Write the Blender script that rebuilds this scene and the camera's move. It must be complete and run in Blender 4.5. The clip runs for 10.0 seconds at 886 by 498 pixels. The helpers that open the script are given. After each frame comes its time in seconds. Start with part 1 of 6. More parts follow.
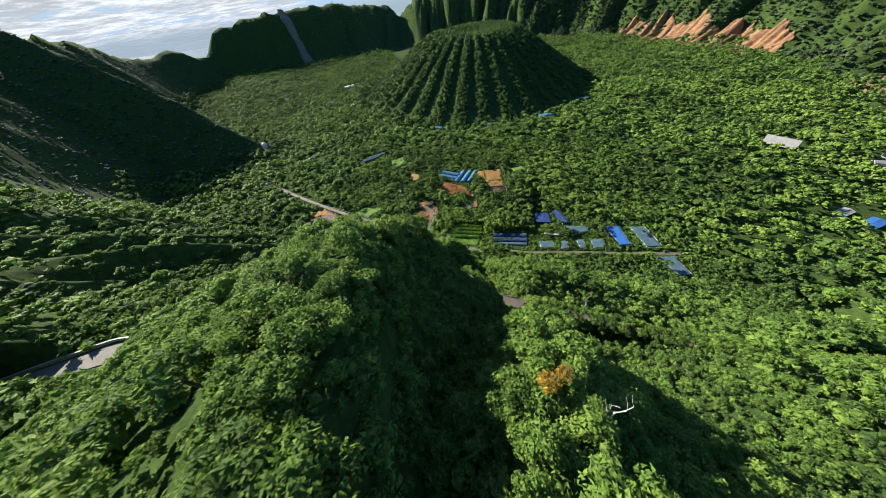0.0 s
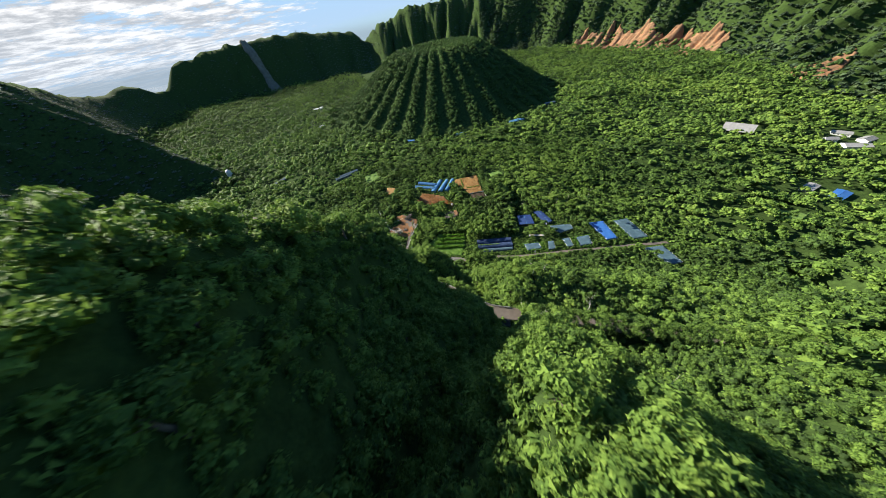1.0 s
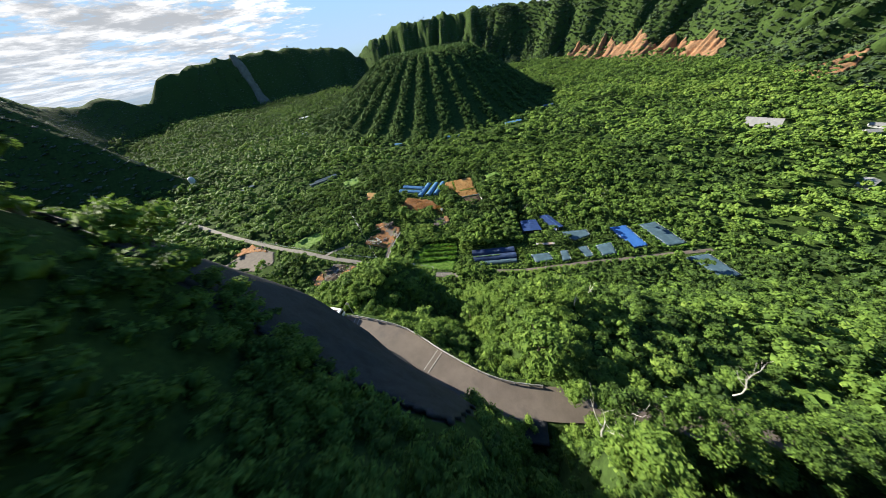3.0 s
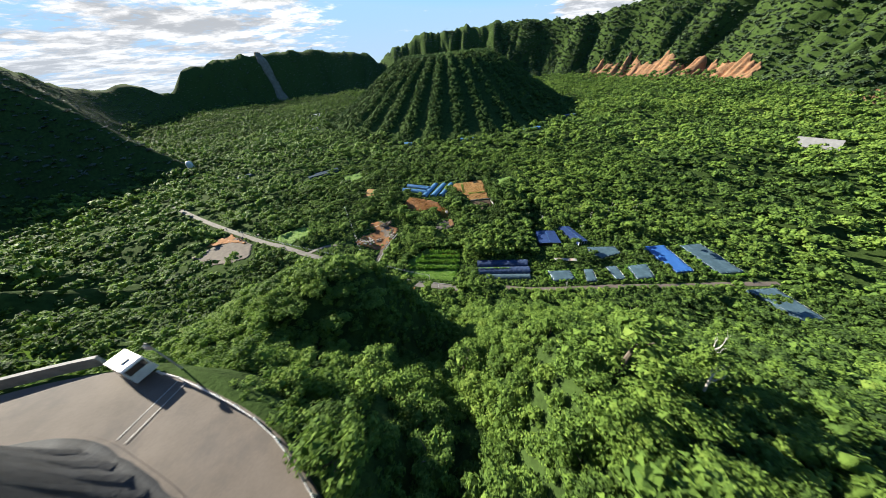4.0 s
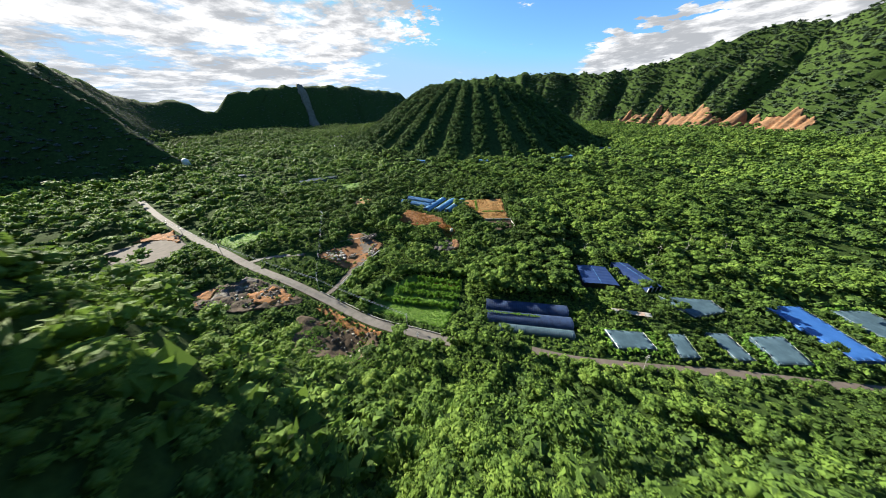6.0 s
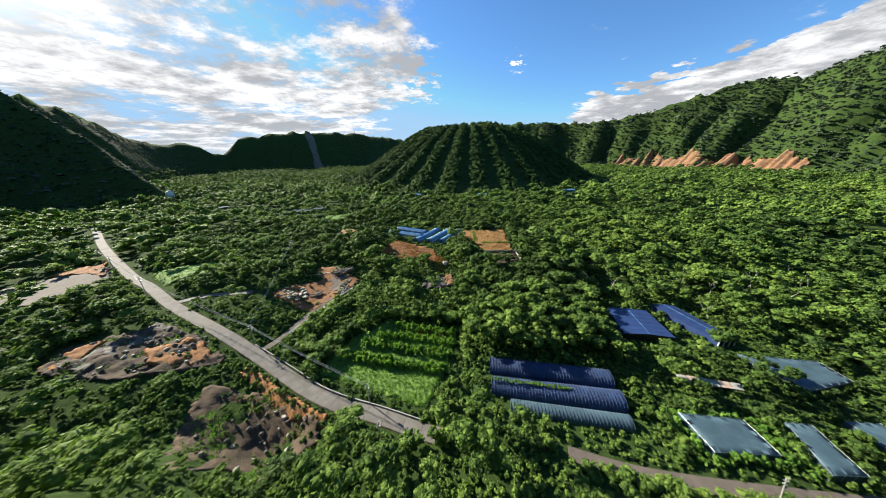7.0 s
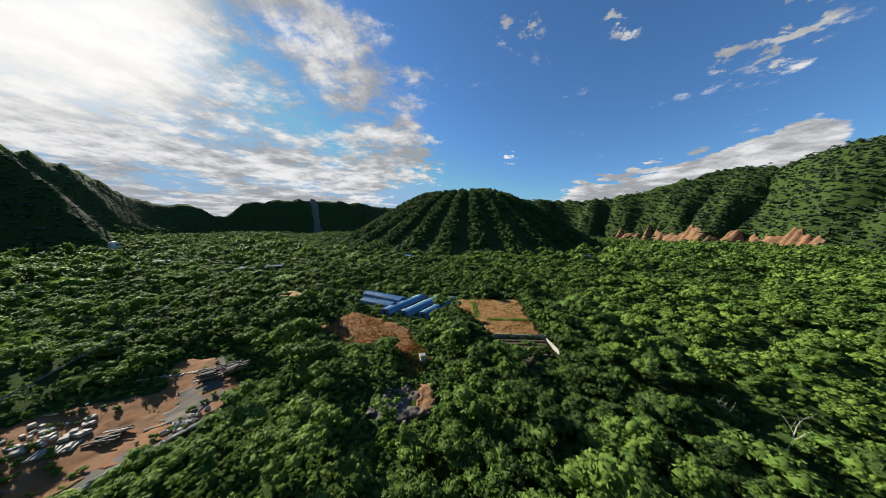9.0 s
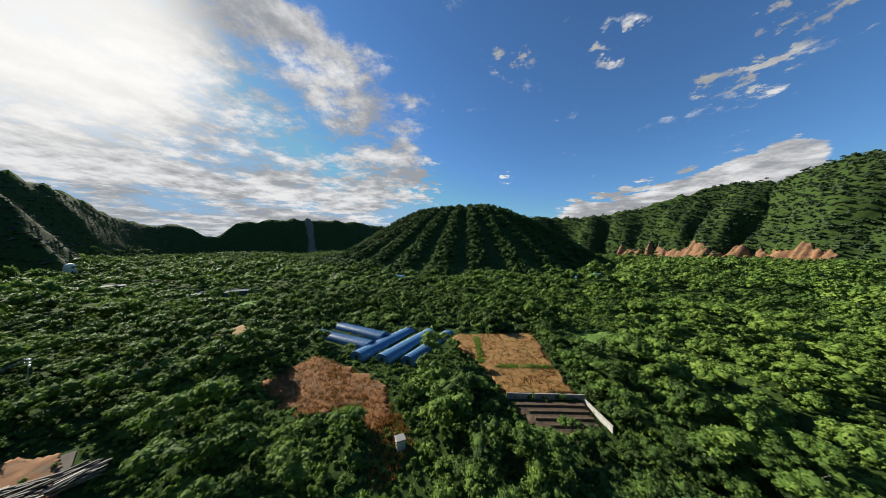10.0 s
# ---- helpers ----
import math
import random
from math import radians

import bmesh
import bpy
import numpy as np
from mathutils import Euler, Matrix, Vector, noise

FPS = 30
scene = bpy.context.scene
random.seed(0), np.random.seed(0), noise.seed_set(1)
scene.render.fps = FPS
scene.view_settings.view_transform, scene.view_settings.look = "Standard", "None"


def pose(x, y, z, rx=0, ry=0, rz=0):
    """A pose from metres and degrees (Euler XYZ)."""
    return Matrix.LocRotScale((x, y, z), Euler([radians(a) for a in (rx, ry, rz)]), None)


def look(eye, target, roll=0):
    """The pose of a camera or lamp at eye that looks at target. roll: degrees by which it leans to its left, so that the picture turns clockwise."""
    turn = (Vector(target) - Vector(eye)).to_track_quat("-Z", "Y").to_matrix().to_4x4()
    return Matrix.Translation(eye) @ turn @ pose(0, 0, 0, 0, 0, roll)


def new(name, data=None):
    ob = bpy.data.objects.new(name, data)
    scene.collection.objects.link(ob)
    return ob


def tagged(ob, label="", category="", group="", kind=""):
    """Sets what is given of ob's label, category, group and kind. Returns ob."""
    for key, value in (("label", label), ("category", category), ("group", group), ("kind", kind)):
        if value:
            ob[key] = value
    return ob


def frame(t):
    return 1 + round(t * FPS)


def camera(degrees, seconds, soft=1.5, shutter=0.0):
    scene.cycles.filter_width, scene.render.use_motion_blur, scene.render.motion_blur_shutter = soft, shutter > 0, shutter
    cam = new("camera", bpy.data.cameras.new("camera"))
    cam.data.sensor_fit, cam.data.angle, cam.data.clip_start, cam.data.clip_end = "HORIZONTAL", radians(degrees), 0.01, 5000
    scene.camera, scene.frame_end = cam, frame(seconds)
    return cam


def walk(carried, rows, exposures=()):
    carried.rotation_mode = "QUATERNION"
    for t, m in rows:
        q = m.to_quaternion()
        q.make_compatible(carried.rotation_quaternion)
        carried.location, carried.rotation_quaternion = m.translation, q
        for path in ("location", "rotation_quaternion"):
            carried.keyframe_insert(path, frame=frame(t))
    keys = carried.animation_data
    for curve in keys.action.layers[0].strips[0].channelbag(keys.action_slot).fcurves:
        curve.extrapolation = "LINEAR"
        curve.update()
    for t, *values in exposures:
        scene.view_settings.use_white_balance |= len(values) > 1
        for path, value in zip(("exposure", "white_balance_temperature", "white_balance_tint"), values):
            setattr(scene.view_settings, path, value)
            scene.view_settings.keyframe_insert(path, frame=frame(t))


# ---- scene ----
cam = camera(121.1, 10.0, soft=0.45, shutter=0.16)
PATH = [
    (0, (0.915, 1.881, 227.24), (0.771, 3.246, 225.786), -8.1),
    (0.5, (2.794, 6.213, 219.862), (2.71, 7.619, 218.441), -9.1),
    (1, (4.668, 13.35, 210.843), (4.642, 14.79, 209.456), -10.3),
    (1.5, (6.539, 22.474, 200.756), (6.55, 23.937, 199.392), -11.3),
    (2, (8.81, 33.088, 189.573), (8.838, 34.566, 188.226), -11.4),
    (2.5, (11.431, 43.52, 178.0), (11.457, 45.014, 176.671), -11.0),
    (4, (18.679, 81.826, 137.883), (18.658, 83.4, 136.649), -6.2),
    (4.5, (21.695, 95.063, 124.639), (21.639, 96.661, 123.438), -4.2),
    (5, (23.931, 108.602, 111.837), (23.844, 110.228, 110.676), -2.7),
    (5.5, (26.029, 121.73, 99.209), (25.921, 123.402, 98.118), -2.0),
    (7, (32.029, 167.393, 67.891), (31.921, 169.264, 67.191), -1.5),
    (7.5, (33.533, 183.929, 59.67), (33.428, 185.851, 59.127), -0.7),
    (8, (34.514, 200.616, 53.892), (34.409, 202.573, 53.492), 0.2),
    (8.5, (35.56, 217.745, 49.661), (35.455, 219.724, 49.392), 0.6),
    (9, (35.967, 234.457, 46.909), (35.867, 236.448, 46.751), 0.5),
    (9.5, (36.279, 250.426, 45.716), (36.187, 252.423, 45.643), 0.3),
    (10, (36.918, 266.004, 45.226), (36.833, 268.002, 45.216), -0.1),
]
walk(cam, [(t, look(eye, target, roll)) for t, eye, target, roll in PATH], [(0.0, 1.58), (4.5, 1.66), (7.0, 1.48), (8.5, 1.08), (10.0, 0.95)])

# ---- sky and sun ----
SUN_LEFT, SUN_UP = 60.0, 27.0      # degrees to the left of +y, degrees above the horizon
sun = new("sun", bpy.data.lights.new("sun", "SUN"))
sun.data.energy, sun.data.angle, sun.data.color = 5.0, radians(0.6), (1.0, 0.94, 0.80)
sun_way = Vector((-math.sin(radians(SUN_LEFT)) * math.cos(radians(SUN_UP)), math.cos(radians(SUN_LEFT)) * math.cos(radians(SUN_UP)), math.sin(radians(SUN_UP))))
sun.matrix_world = look(sun_way * 500, (0, 0, 0))


SKY_STRENGTH = 0.050


def build_world():
    world = bpy.data.worlds.new("sky")
    world.use_nodes = True
    scene.world = world
    nt = world.node_tree
    nt.nodes.clear()
    N, L = nt.nodes.new, nt.links.new

    def math_node(op, a, b=None, clamp=False):
        n = N("ShaderNodeMath")
        n.operation, n.use_clamp = op, clamp
        for k, v in enumerate((a, b)):
            if v is None:
                continue
            if isinstance(v, (int, float)):
                n.inputs[k].default_value = v
            else:
                L(v, n.inputs[k])
        return n.outputs[0]

    def ramp(value, lo, hi):
        n = N("ShaderNodeMapRange")
        n.interpolation_type = "SMOOTHSTEP"
        L(value, n.inputs[0])
        n.inputs[1].default_value, n.inputs[2].default_value = lo, hi
        return n.outputs[0]

    def mix(fac, a, b):
        n = N("ShaderNodeMix")
        n.data_type = "RGBA"
        for v, k in ((fac, 0), (a, 6), (b, 7)):
            if isinstance(v, (int, float, tuple)):
                n.inputs[k].default_value = v
            else:
                L(v, n.inputs[k])
        return n.outputs[2]

    sky = N("ShaderNodeTexSky")
    sky.sky_type, sky.sun_disc = "NISHITA", False
    sky.sun_elevation, sky.sun_rotation = radians(SUN_UP), radians(-SUN_LEFT)
    sky.air_density, sky.dust_density, sky.ozone_density = 1.0, 0.2, 2.5
    scaled = N("ShaderNodeVectorMath")
    scaled.operation = "SCALE"
    L(sky.outputs[0], scaled.inputs[0])
    scaled.inputs["Scale"].default_value = SKY_STRENGTH
    blue = N("ShaderNodeMix")
    blue.data_type, blue.blend_type = "RGBA", "MULTIPLY"
    blue.inputs[0].default_value = 1.0
    L(scaled.outputs[0], blue.inputs[6])
    blue.inputs[7].default_value = (0.69, 1.06, 1.40, 1)
    capped = N("ShaderNodeVectorMath")
    capped.operation = "MINIMUM"
    L(blue.outputs[2], capped.inputs[0])
    capped.inputs[1].default_value = (0.14, 0.235, 0.345)
    coord = N("ShaderNodeTexCoord")
    sep = N("ShaderNodeSeparateXYZ")
    L(coord.outputs["Generated"], sep.inputs[0])
    x, y, z = sep.outputs
    # clouds lie on a flat layer: the way divided by its height
    height = math_node("MAXIMUM", math_node("ADD", z, 0.10), 0.02)
    flat = N("ShaderNodeCombineXYZ")
    L(math_node("DIVIDE", x, height), flat.inputs[0])
    L(math_node("DIVIDE", y, height), flat.inputs[1])

    def noise_at(scale, detail, rough, shift):
        n = N("ShaderNodeTexNoise")
        move = N("ShaderNodeVectorMath")
        move.operation = "ADD"
        L(flat.outputs[0], move.inputs[0])
        move.inputs[1].default_value = shift
        L(move.outputs[0], n.inputs["Vector"])
        n.inputs["Scale"].default_value, n.inputs["Detail"].default_value, n.inputs["Roughness"].default_value = scale, detail, rough
        return n.outputs[0]

    # the way ahead as a slope across and a slope upwards
    ahead = math_node("MAXIMUM", y, 0.05)
    across, upward = math_node("DIVIDE", x, ahead), math_node("DIVIDE", z, ahead)

    def sum_of(*terms):
        total = terms[0]
        for term in terms[1:]:
            total = math_node("ADD", total, term)
        return total

    def times(a, b):
        return math_node("MULTIPLY", a, b)

    big, fine, wisp = noise_at(0.80, 12.0, 0.62, (3.1, 7.7, 0)), noise_at(3.4, 12.0, 0.68, (1.3, 0.4, 2.0)), noise_at(9.0, 8.0, 0.65, (4.3, 2.4, 1.0))
    # a broken sheet of cloud over the left of the valley, with an edge that bulges to the right at mid height
    bulge = math_node("SUBTRACT", upward, 0.40)
    edge = math_node("SUBTRACT", -0.10, times(times(bulge, bulge), 1.5))
    cover = times(ramp(math_node("SUBTRACT", edge, across), -0.16, 0.22), 0.17)
    dense = sum_of(times(big, 0.52), times(fine, 0.33), times(wisp, 0.15), cover)
    tuft = noise_at(7.0, 8.0, 0.65, (2.0, 9.0, 4.0))
    # small stray puffs in the clear sky
    for pu, pv, pr in ((0.23, 0.74, 0.09), (0.60, 0.76, 0.10), (0.72, 0.82, 0.08), (1.16, 0.68, 0.14), (1.28, 0.95, 0.20), (1.60, 0.98, 0.18), (-0.13, 0.25, 0.09), (0.20, 0.29, 0.05), (0.95, 0.62, 0.06)):
        du, dv = math_node("SUBTRACT", across, pu), math_node("SUBTRACT", upward, pv)
        near = math_node("SQRT", math_node("ADD", times(du, du), times(dv, dv)))
        dense = math_node("ADD", dense, times(math_node("SUBTRACT", 1.0, ramp(near, 0.0, 1.7 * pr)), times(ramp(tuft, 0.42, 0.66), 0.24)))
    # a bank of cumulus low over the right-hand rim, its lumpy top rising to the right
    lumps = noise_at(4.5, 6.0, 0.55, (8.0, 3.0, 0.0))
    top = sum_of(0.05, times(across, 0.27), times(math_node("SUBTRACT", lumps, 0.5), 0.22))
    bank = times(ramp(math_node("SUBTRACT", top, upward), -0.03, 0.05), times(ramp(across, 0.34, 0.50), math_node("SUBTRACT", 1.0, ramp(across, 1.30, 1.46))))
    dense = math_node("ADD", dense, times(bank, 0.34))
    cloud = ramp(dense, 0.575, 0.675)
    shade = ramp(sum_of(times(noise_at(1.5, 9.0, 0.62, (0.2, 0.3, 5.0)), 0.6), times(fine, 0.4)), 0.42, 0.60)
    white = mix(shade, (0.17, 0.178, 0.19, 1), (0.42, 0.42, 0.425, 1))
    dot = N("ShaderNodeVectorMath")
    dot.operation = "DOT_PRODUCT"
    L(coord.outputs["Generated"], dot.inputs[0])
    dot.inputs[1].default_value = sun_way
    near_sun = dot.outputs["Value"]
    lit = mix(cloud, capped.outputs[0], white)
    lit = mix(math_node("MULTIPLY", ramp(near_sun, 0.955, 1.0), 0.8), lit, (0.55, 0.54, 0.52, 1))
    haze = math_node("SUBTRACT", 1.0, ramp(z, -0.02, 0.14))
    lit = mix(math_node("MULTIPLY", haze, 0.45), lit, (0.20, 0.235, 0.28, 1))
    below = math_node("SUBTRACT", 1.0, ramp(z, -0.035, 0.0))
    lit = mix(math_node("MULTIPLY", below, 0.85), lit, (0.12, 0.155, 0.19, 1))
    back = N("ShaderNodeBackground")
    L(lit, back.inputs[0])
    out = N("ShaderNodeOutputWorld")
    L(back.outputs[0], out.inputs[0])


build_world()

# ---- materials ----
def node_tools(nt):
    N, L = nt.nodes.new, nt.links.new

    def feed(sock, v):
        if v is None:
            return
        if hasattr(v, "is_linked"):
            L(v, sock)
        else:
            sock.default_value = v

    def noise_tex(scale, detail=4.0, rough=0.55, vec=None, stretch=None):
        n = N("ShaderNodeTexNoise")
        if vec is None:
            vec = N("ShaderNodeNewGeometry").outputs["Position"]
        if stretch:
            m = N("ShaderNodeMapping")
            L(vec, m.inputs[0])
            m.inputs["Scale"].default_value = stretch
            vec = m.outputs[0]
        L(vec, n.inputs["Vector"])
        n.inputs["Scale"].default_value, n.inputs["Detail"].default_value, n.inputs["Roughness"].default_value = scale, detail, rough
        return n.outputs[0]

    def ramp(v, *stops):
        n = N("ShaderNodeValToRGB")
        feed(n.inputs[0], v)
        el = n.color_ramp.elements
        while len(el) < len(stops):
            el.new(0.5)
        for e, (p, c) in zip(el, stops):
            e.position, e.color = p, (*c, 1)
        return n.outputs[0]

    def calc(op, a, b=None, c=None):
        n = N("ShaderNodeMath")
        n.operation = op
        for k, v in enumerate((a, b, c)):
            feed(n.inputs[k], v)
        return n.outputs[0]

    def blend(fac, a, b, kind="MIX"):
        n = N("ShaderNodeMix")
        n.data_type, n.blend_type = "RGBA", kind
        feed(n.inputs[0], fac), feed(n.inputs[6], a if hasattr(a, "is_linked") else (*a, 1)), feed(n.inputs[7], b if hasattr(b, "is_linked") else (*b, 1))
        return n.outputs[2]

    def bump(height, strength, distance):
        n = N("ShaderNodeBump")
        feed(n.inputs["Height"], height)
        n.inputs["Strength"].default_value, n.inputs["Distance"].default_value = strength, distance
        return n.outputs[0]

    return N, L, noise_tex, ramp, calc, blend, bump


def surface(name, dark, light, size=1.0, fine=0.15, rough=0.8, relief=0.03, metal=0.0, stain=None, local=False, spec=0.5):
    """A worn surface: two sizes of variation between two colours, stains, and a fine relief."""
    m = bpy.data.materials.new(name)
    m.use_nodes = True
    nt = m.node_tree
    b = nt.nodes["Principled BSDF"]
    N, L, noise_tex, ramp, calc, blend, bump = node_tools(nt)
    vec = N("ShaderNodeTexCoord").outputs["Object"] if local else None
    big, small = noise_tex(1 / size, 4, 0.6, vec), noise_tex(1 / fine, 5, 0.65, vec)
    rnd = N("ShaderNodeObjectInfo").outputs["Random"]
    f = calc("ADD", calc("MULTIPLY", big, 0.62), calc("MULTIPLY", small, 0.30))
    f = calc("ADD", f, calc("MULTIPLY", calc("SUBTRACT", rnd, 0.5), 0.12))
    col = ramp(f, (0.30, dark), (0.62, light))
    if stain:
        col = blend(ramp(noise_tex(0.6 / size, 6, 0.7, vec), (0.52, (0, 0, 0)), (0.68, (0.8, 0.8, 0.8))), col, stain)
    L(col, b.inputs["Base Color"])
    b.inputs["Roughness"].default_value, b.inputs["Metallic"].default_value, b.inputs["Specular IOR Level"].default_value = rough, metal, spec
    if relief:
        L(bump(calc("ADD", big, small), 0.6, relief), b.inputs["Normal"])
    return m


def foliage(name, dark, mid, light, tip, glow=0.28, rough=0.5, patch=0.045, relief=0.0, spec=0.35):
    """Leaves: colour by plant, by patch of the wood and by leaf, with light passing through."""
    m = bpy.data.materials.new(name)
    m.use_nodes = True
    nt = m.node_tree
    b = nt.nodes["Principled BSDF"]
    N, L, noise_tex, ramp, calc, blend, bump = node_tools(nt)
    tint = N("ShaderNodeAttribute")
    tint.attribute_name = "tint"
    plant = calc("ADD", tint.outputs["Fac"], calc("MULTIPLY", calc("SUBTRACT", N("ShaderNodeObjectInfo").outputs["Random"], 0.5), 0.3))
    leaf = N("ShaderNodeNewGeometry").outputs["Random Per Island"]
    f = calc("ADD", calc("MULTIPLY", plant, 0.38), calc("MULTIPLY", leaf, 0.34))
    f = calc("ADD", f, calc("MULTIPLY", noise_tex(patch, 3, 0.6), 0.34))
    f = calc("ADD", f, calc("MULTIPLY", noise_tex(0.55, 3, 0.6), 0.14))
    speck = noise_tex(2.6, 5, 0.72)
    f = calc("ADD", f, calc("MULTIPLY", calc("SUBTRACT", speck, 0.4), 0.30))
    col = ramp(calc("SUBTRACT", f, 0.12), (0.22, dark), (0.42, mid), (0.62, light), (0.86, tip))
    L(col, b.inputs["Base Color"])
    b.inputs["Roughness"].default_value, b.inputs["Specular IOR Level"].default_value = rough, spec
    L(bump(calc("ADD", speck, noise_tex(0.9, 5, 0.7)) if relief else speck, 1.0, relief or 0.22), b.inputs["Normal"])
    t = N("ShaderNodeBsdfTranslucent")
    L(blend(0.6, col, light, "MIX"), t.inputs[0])
    mixer = N("ShaderNodeMixShader")
    mixer.inputs[0].default_value = glow
    L(b.outputs[0], mixer.inputs[1]), L(t.outputs[0], mixer.inputs[2])
    L(mixer.outputs[0], nt.nodes["Material Output"].inputs[0])
    return m


M_GROUND = surface("undergrowth", (0.016, 0.028, 0.008), (0.046, 0.078, 0.020), 4.0, 0.5, 1.0, 0.3, spec=0.05)
M_LEAF = foliage("leaves", (0.034, 0.062, 0.018), (0.079, 0.142, 0.028), (0.140, 0.230, 0.040), (0.204, 0.286, 0.056), 0.28, 0.66, spec=0.14)
M_LEAF_FAR = foliage("canopy", (0.022, 0.044, 0.014), (0.047, 0.090, 0.022), (0.090, 0.155, 0.032), (0.140, 0.197, 0.044), 0.24, 0.7, 0.016, 0.5, 0.15)
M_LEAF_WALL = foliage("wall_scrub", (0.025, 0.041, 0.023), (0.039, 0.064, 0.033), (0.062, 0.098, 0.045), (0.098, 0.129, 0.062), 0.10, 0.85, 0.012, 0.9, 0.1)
# the haze in front of the far cliffs is put into this paler, greyer colour
M_CLIFF_HAZY = foliage("hazy_cliff_scrub", (0.051, 0.066, 0.060), (0.076, 0.095, 0.082), (0.111, 0.136, 0.105), (0.167, 0.190, 0.141), 0.10, 0.85, 0.012, 0.9, 0.1)
M_LEAF_CONE = foliage("planted_canopy", (0.034, 0.074, 0.018), (0.048, 0.099, 0.021), (0.070, 0.129, 0.026), (0.093, 0.150, 0.033), 0.12, 0.75, 0.016, 0.8, 0.15)
M_CROP = foliage("crop_leaves", (0.059, 0.144, 0.022), (0.108, 0.228, 0.027), (0.155, 0.306, 0.035), (0.216, 0.359, 0.049), 0.35)
M_YELLOW = foliage("yellow_leaves", (0.16, 0.11, 0.02), (0.28, 0.18, 0.02), (0.50, 0.32, 0.03), (0.55, 0.40, 0.05), 0.3)
M_DRY = foliage("dry_grass", (0.100, 0.044, 0.010), (0.195, 0.090, 0.018), (0.300, 0.150, 0.034), (0.380, 0.225, 0.058), 0.2, 0.8)
M_BARK = surface("bark", (0.05, 0.04, 0.03), (0.16, 0.13, 0.10), 0.5, 0.05, 0.9, 0.02, local=True)
M_DEAD = surface("bleached_wood", (0.30, 0.28, 0.25), (0.62, 0.59, 0.54), 0.5, 0.06, 0.8, 0.01, local=True)
M_GRASS = surface("meadow", (0.054, 0.108, 0.017), (0.144, 0.240, 0.034), 2.5, 0.25, 0.9, 0.06)
M_SOIL_RED = surface("red_soil", (0.125, 0.050, 0.014), (0.265, 0.112, 0.032), 3.0, 0.3, 0.95, 0.10, stain=(0.13, 0.10, 0.06))
M_SOIL_DRY = surface("dry_field", (0.145, 0.074, 0.020), (0.30, 0.155, 0.042), 1.6, 0.25, 0.95, 0.10, stain=(0.16, 0.16, 0.05))
M_SOIL_DARK = surface("dark_earth", (0.032, 0.022, 0.013), (0.105, 0.067, 0.036), 1.8, 0.2, 0.95, 0.25)
M_GRAVEL = surface("gravel_lot", (0.066, 0.054, 0.043), (0.125, 0.103, 0.082), 4.0, 0.2, 0.95, 0.03)
M_SLIP = surface("landslip", (0.105, 0.060, 0.034), (0.31, 0.180, 0.098), 9.0, 2.2, 0.95, 0.8, stain=(0.27, 0.105, 0.045), spec=0.1)
M_ORANGE = surface("orange_soil", (0.16, 0.062, 0.016), (0.34, 0.145, 0.040), 1.1, 0.18, 0.95, 0.25, stain=(0.12, 0.085, 0.05))
M_ROCK = surface("rock", (0.045, 0.038, 0.032), (0.145, 0.122, 0.10), 1.2, 0.2, 0.85, 0.08, local=True)
M_CLIFF_SUNLIT = surface("sunlit_cliff_rock", (0.11, 0.10, 0.075), (0.22, 0.20, 0.15), 12.0, 2.0, 0.95, 0.8, spec=0.1)
# a near-black grey, varied at random, for the slope over the hairpin
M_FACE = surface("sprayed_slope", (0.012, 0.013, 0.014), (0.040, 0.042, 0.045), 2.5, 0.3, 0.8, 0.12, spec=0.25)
M_STONE = surface("pale_stone", (0.29, 0.25, 0.20), (0.50, 0.45, 0.38), 0.7, 0.1, 0.85, 0.03, local=True)
M_CONCRETE = surface("concrete_road", (0.098, 0.088, 0.074), (0.172, 0.156, 0.135), 3.5, 0.2, 0.9, 0.01, stain=(0.11, 0.10, 0.09))
M_BENCH = surface("hairpin_road", (0.072, 0.057, 0.045), (0.124, 0.100, 0.081), 4.0, 0.2, 0.85, 0.01, stain=(0.06, 0.05, 0.045))
M_KERB = surface("kerb_concrete", (0.22, 0.21, 0.195), (0.40, 0.385, 0.36), 1.0, 0.1, 0.85, 0.01)
M_WHITE = surface("white_paint", (0.50, 0.50, 0.485), (0.70, 0.70, 0.68), 1.0, 0.1, 0.5, 0.0, stain=(0.45, 0.42, 0.38), local=True)
M_GREY_ROOF = surface("grey_metal_roof", (0.17, 0.168, 0.165), (0.27, 0.266, 0.26), 3.0, 0.3, 0.5, 0.01, local=True)
M_BLUE_NET = surface("blue_tunnel_net", (0.014, 0.028, 0.075), (0.035, 0.075, 0.17), 2.0, 0.12, 0.8, 0.02, stain=(0.02, 0.03, 0.05), local=True)
# blue of the sheds, made darker to carry the shade of the wood beside them
M_BLUE_SHADED = surface("shaded_blue_sheet", (0.011, 0.024, 0.075), (0.020, 0.044, 0.135), 3.0, 0.2, 0.5, 0.02, local=True)
M_BLUE_BRIGHT = surface("bright_blue_sheet", (0.02, 0.085, 0.27), (0.04, 0.13, 0.36), 3.0, 0.2, 0.45, 0.02, local=True)
M_TEAL = surface("grey_blue_net", (0.026, 0.056, 0.075), (0.050, 0.095, 0.120), 3.0, 0.15, 0.75, 0.02, stain=(0.065, 0.115, 0.145), local=True)
M_TUNNEL = surface("blue_film", (0.035, 0.12, 0.26), (0.075, 0.21, 0.37), 2.0, 0.2, 0.35, 0.01, stain=(0.18, 0.28, 0.38), local=True)
M_STEEL = surface("galvanised_steel", (0.35, 0.36, 0.37), (0.55, 0.56, 0.57), 0.4, 0.05, 0.4, 0.0, 0.7, local=True)
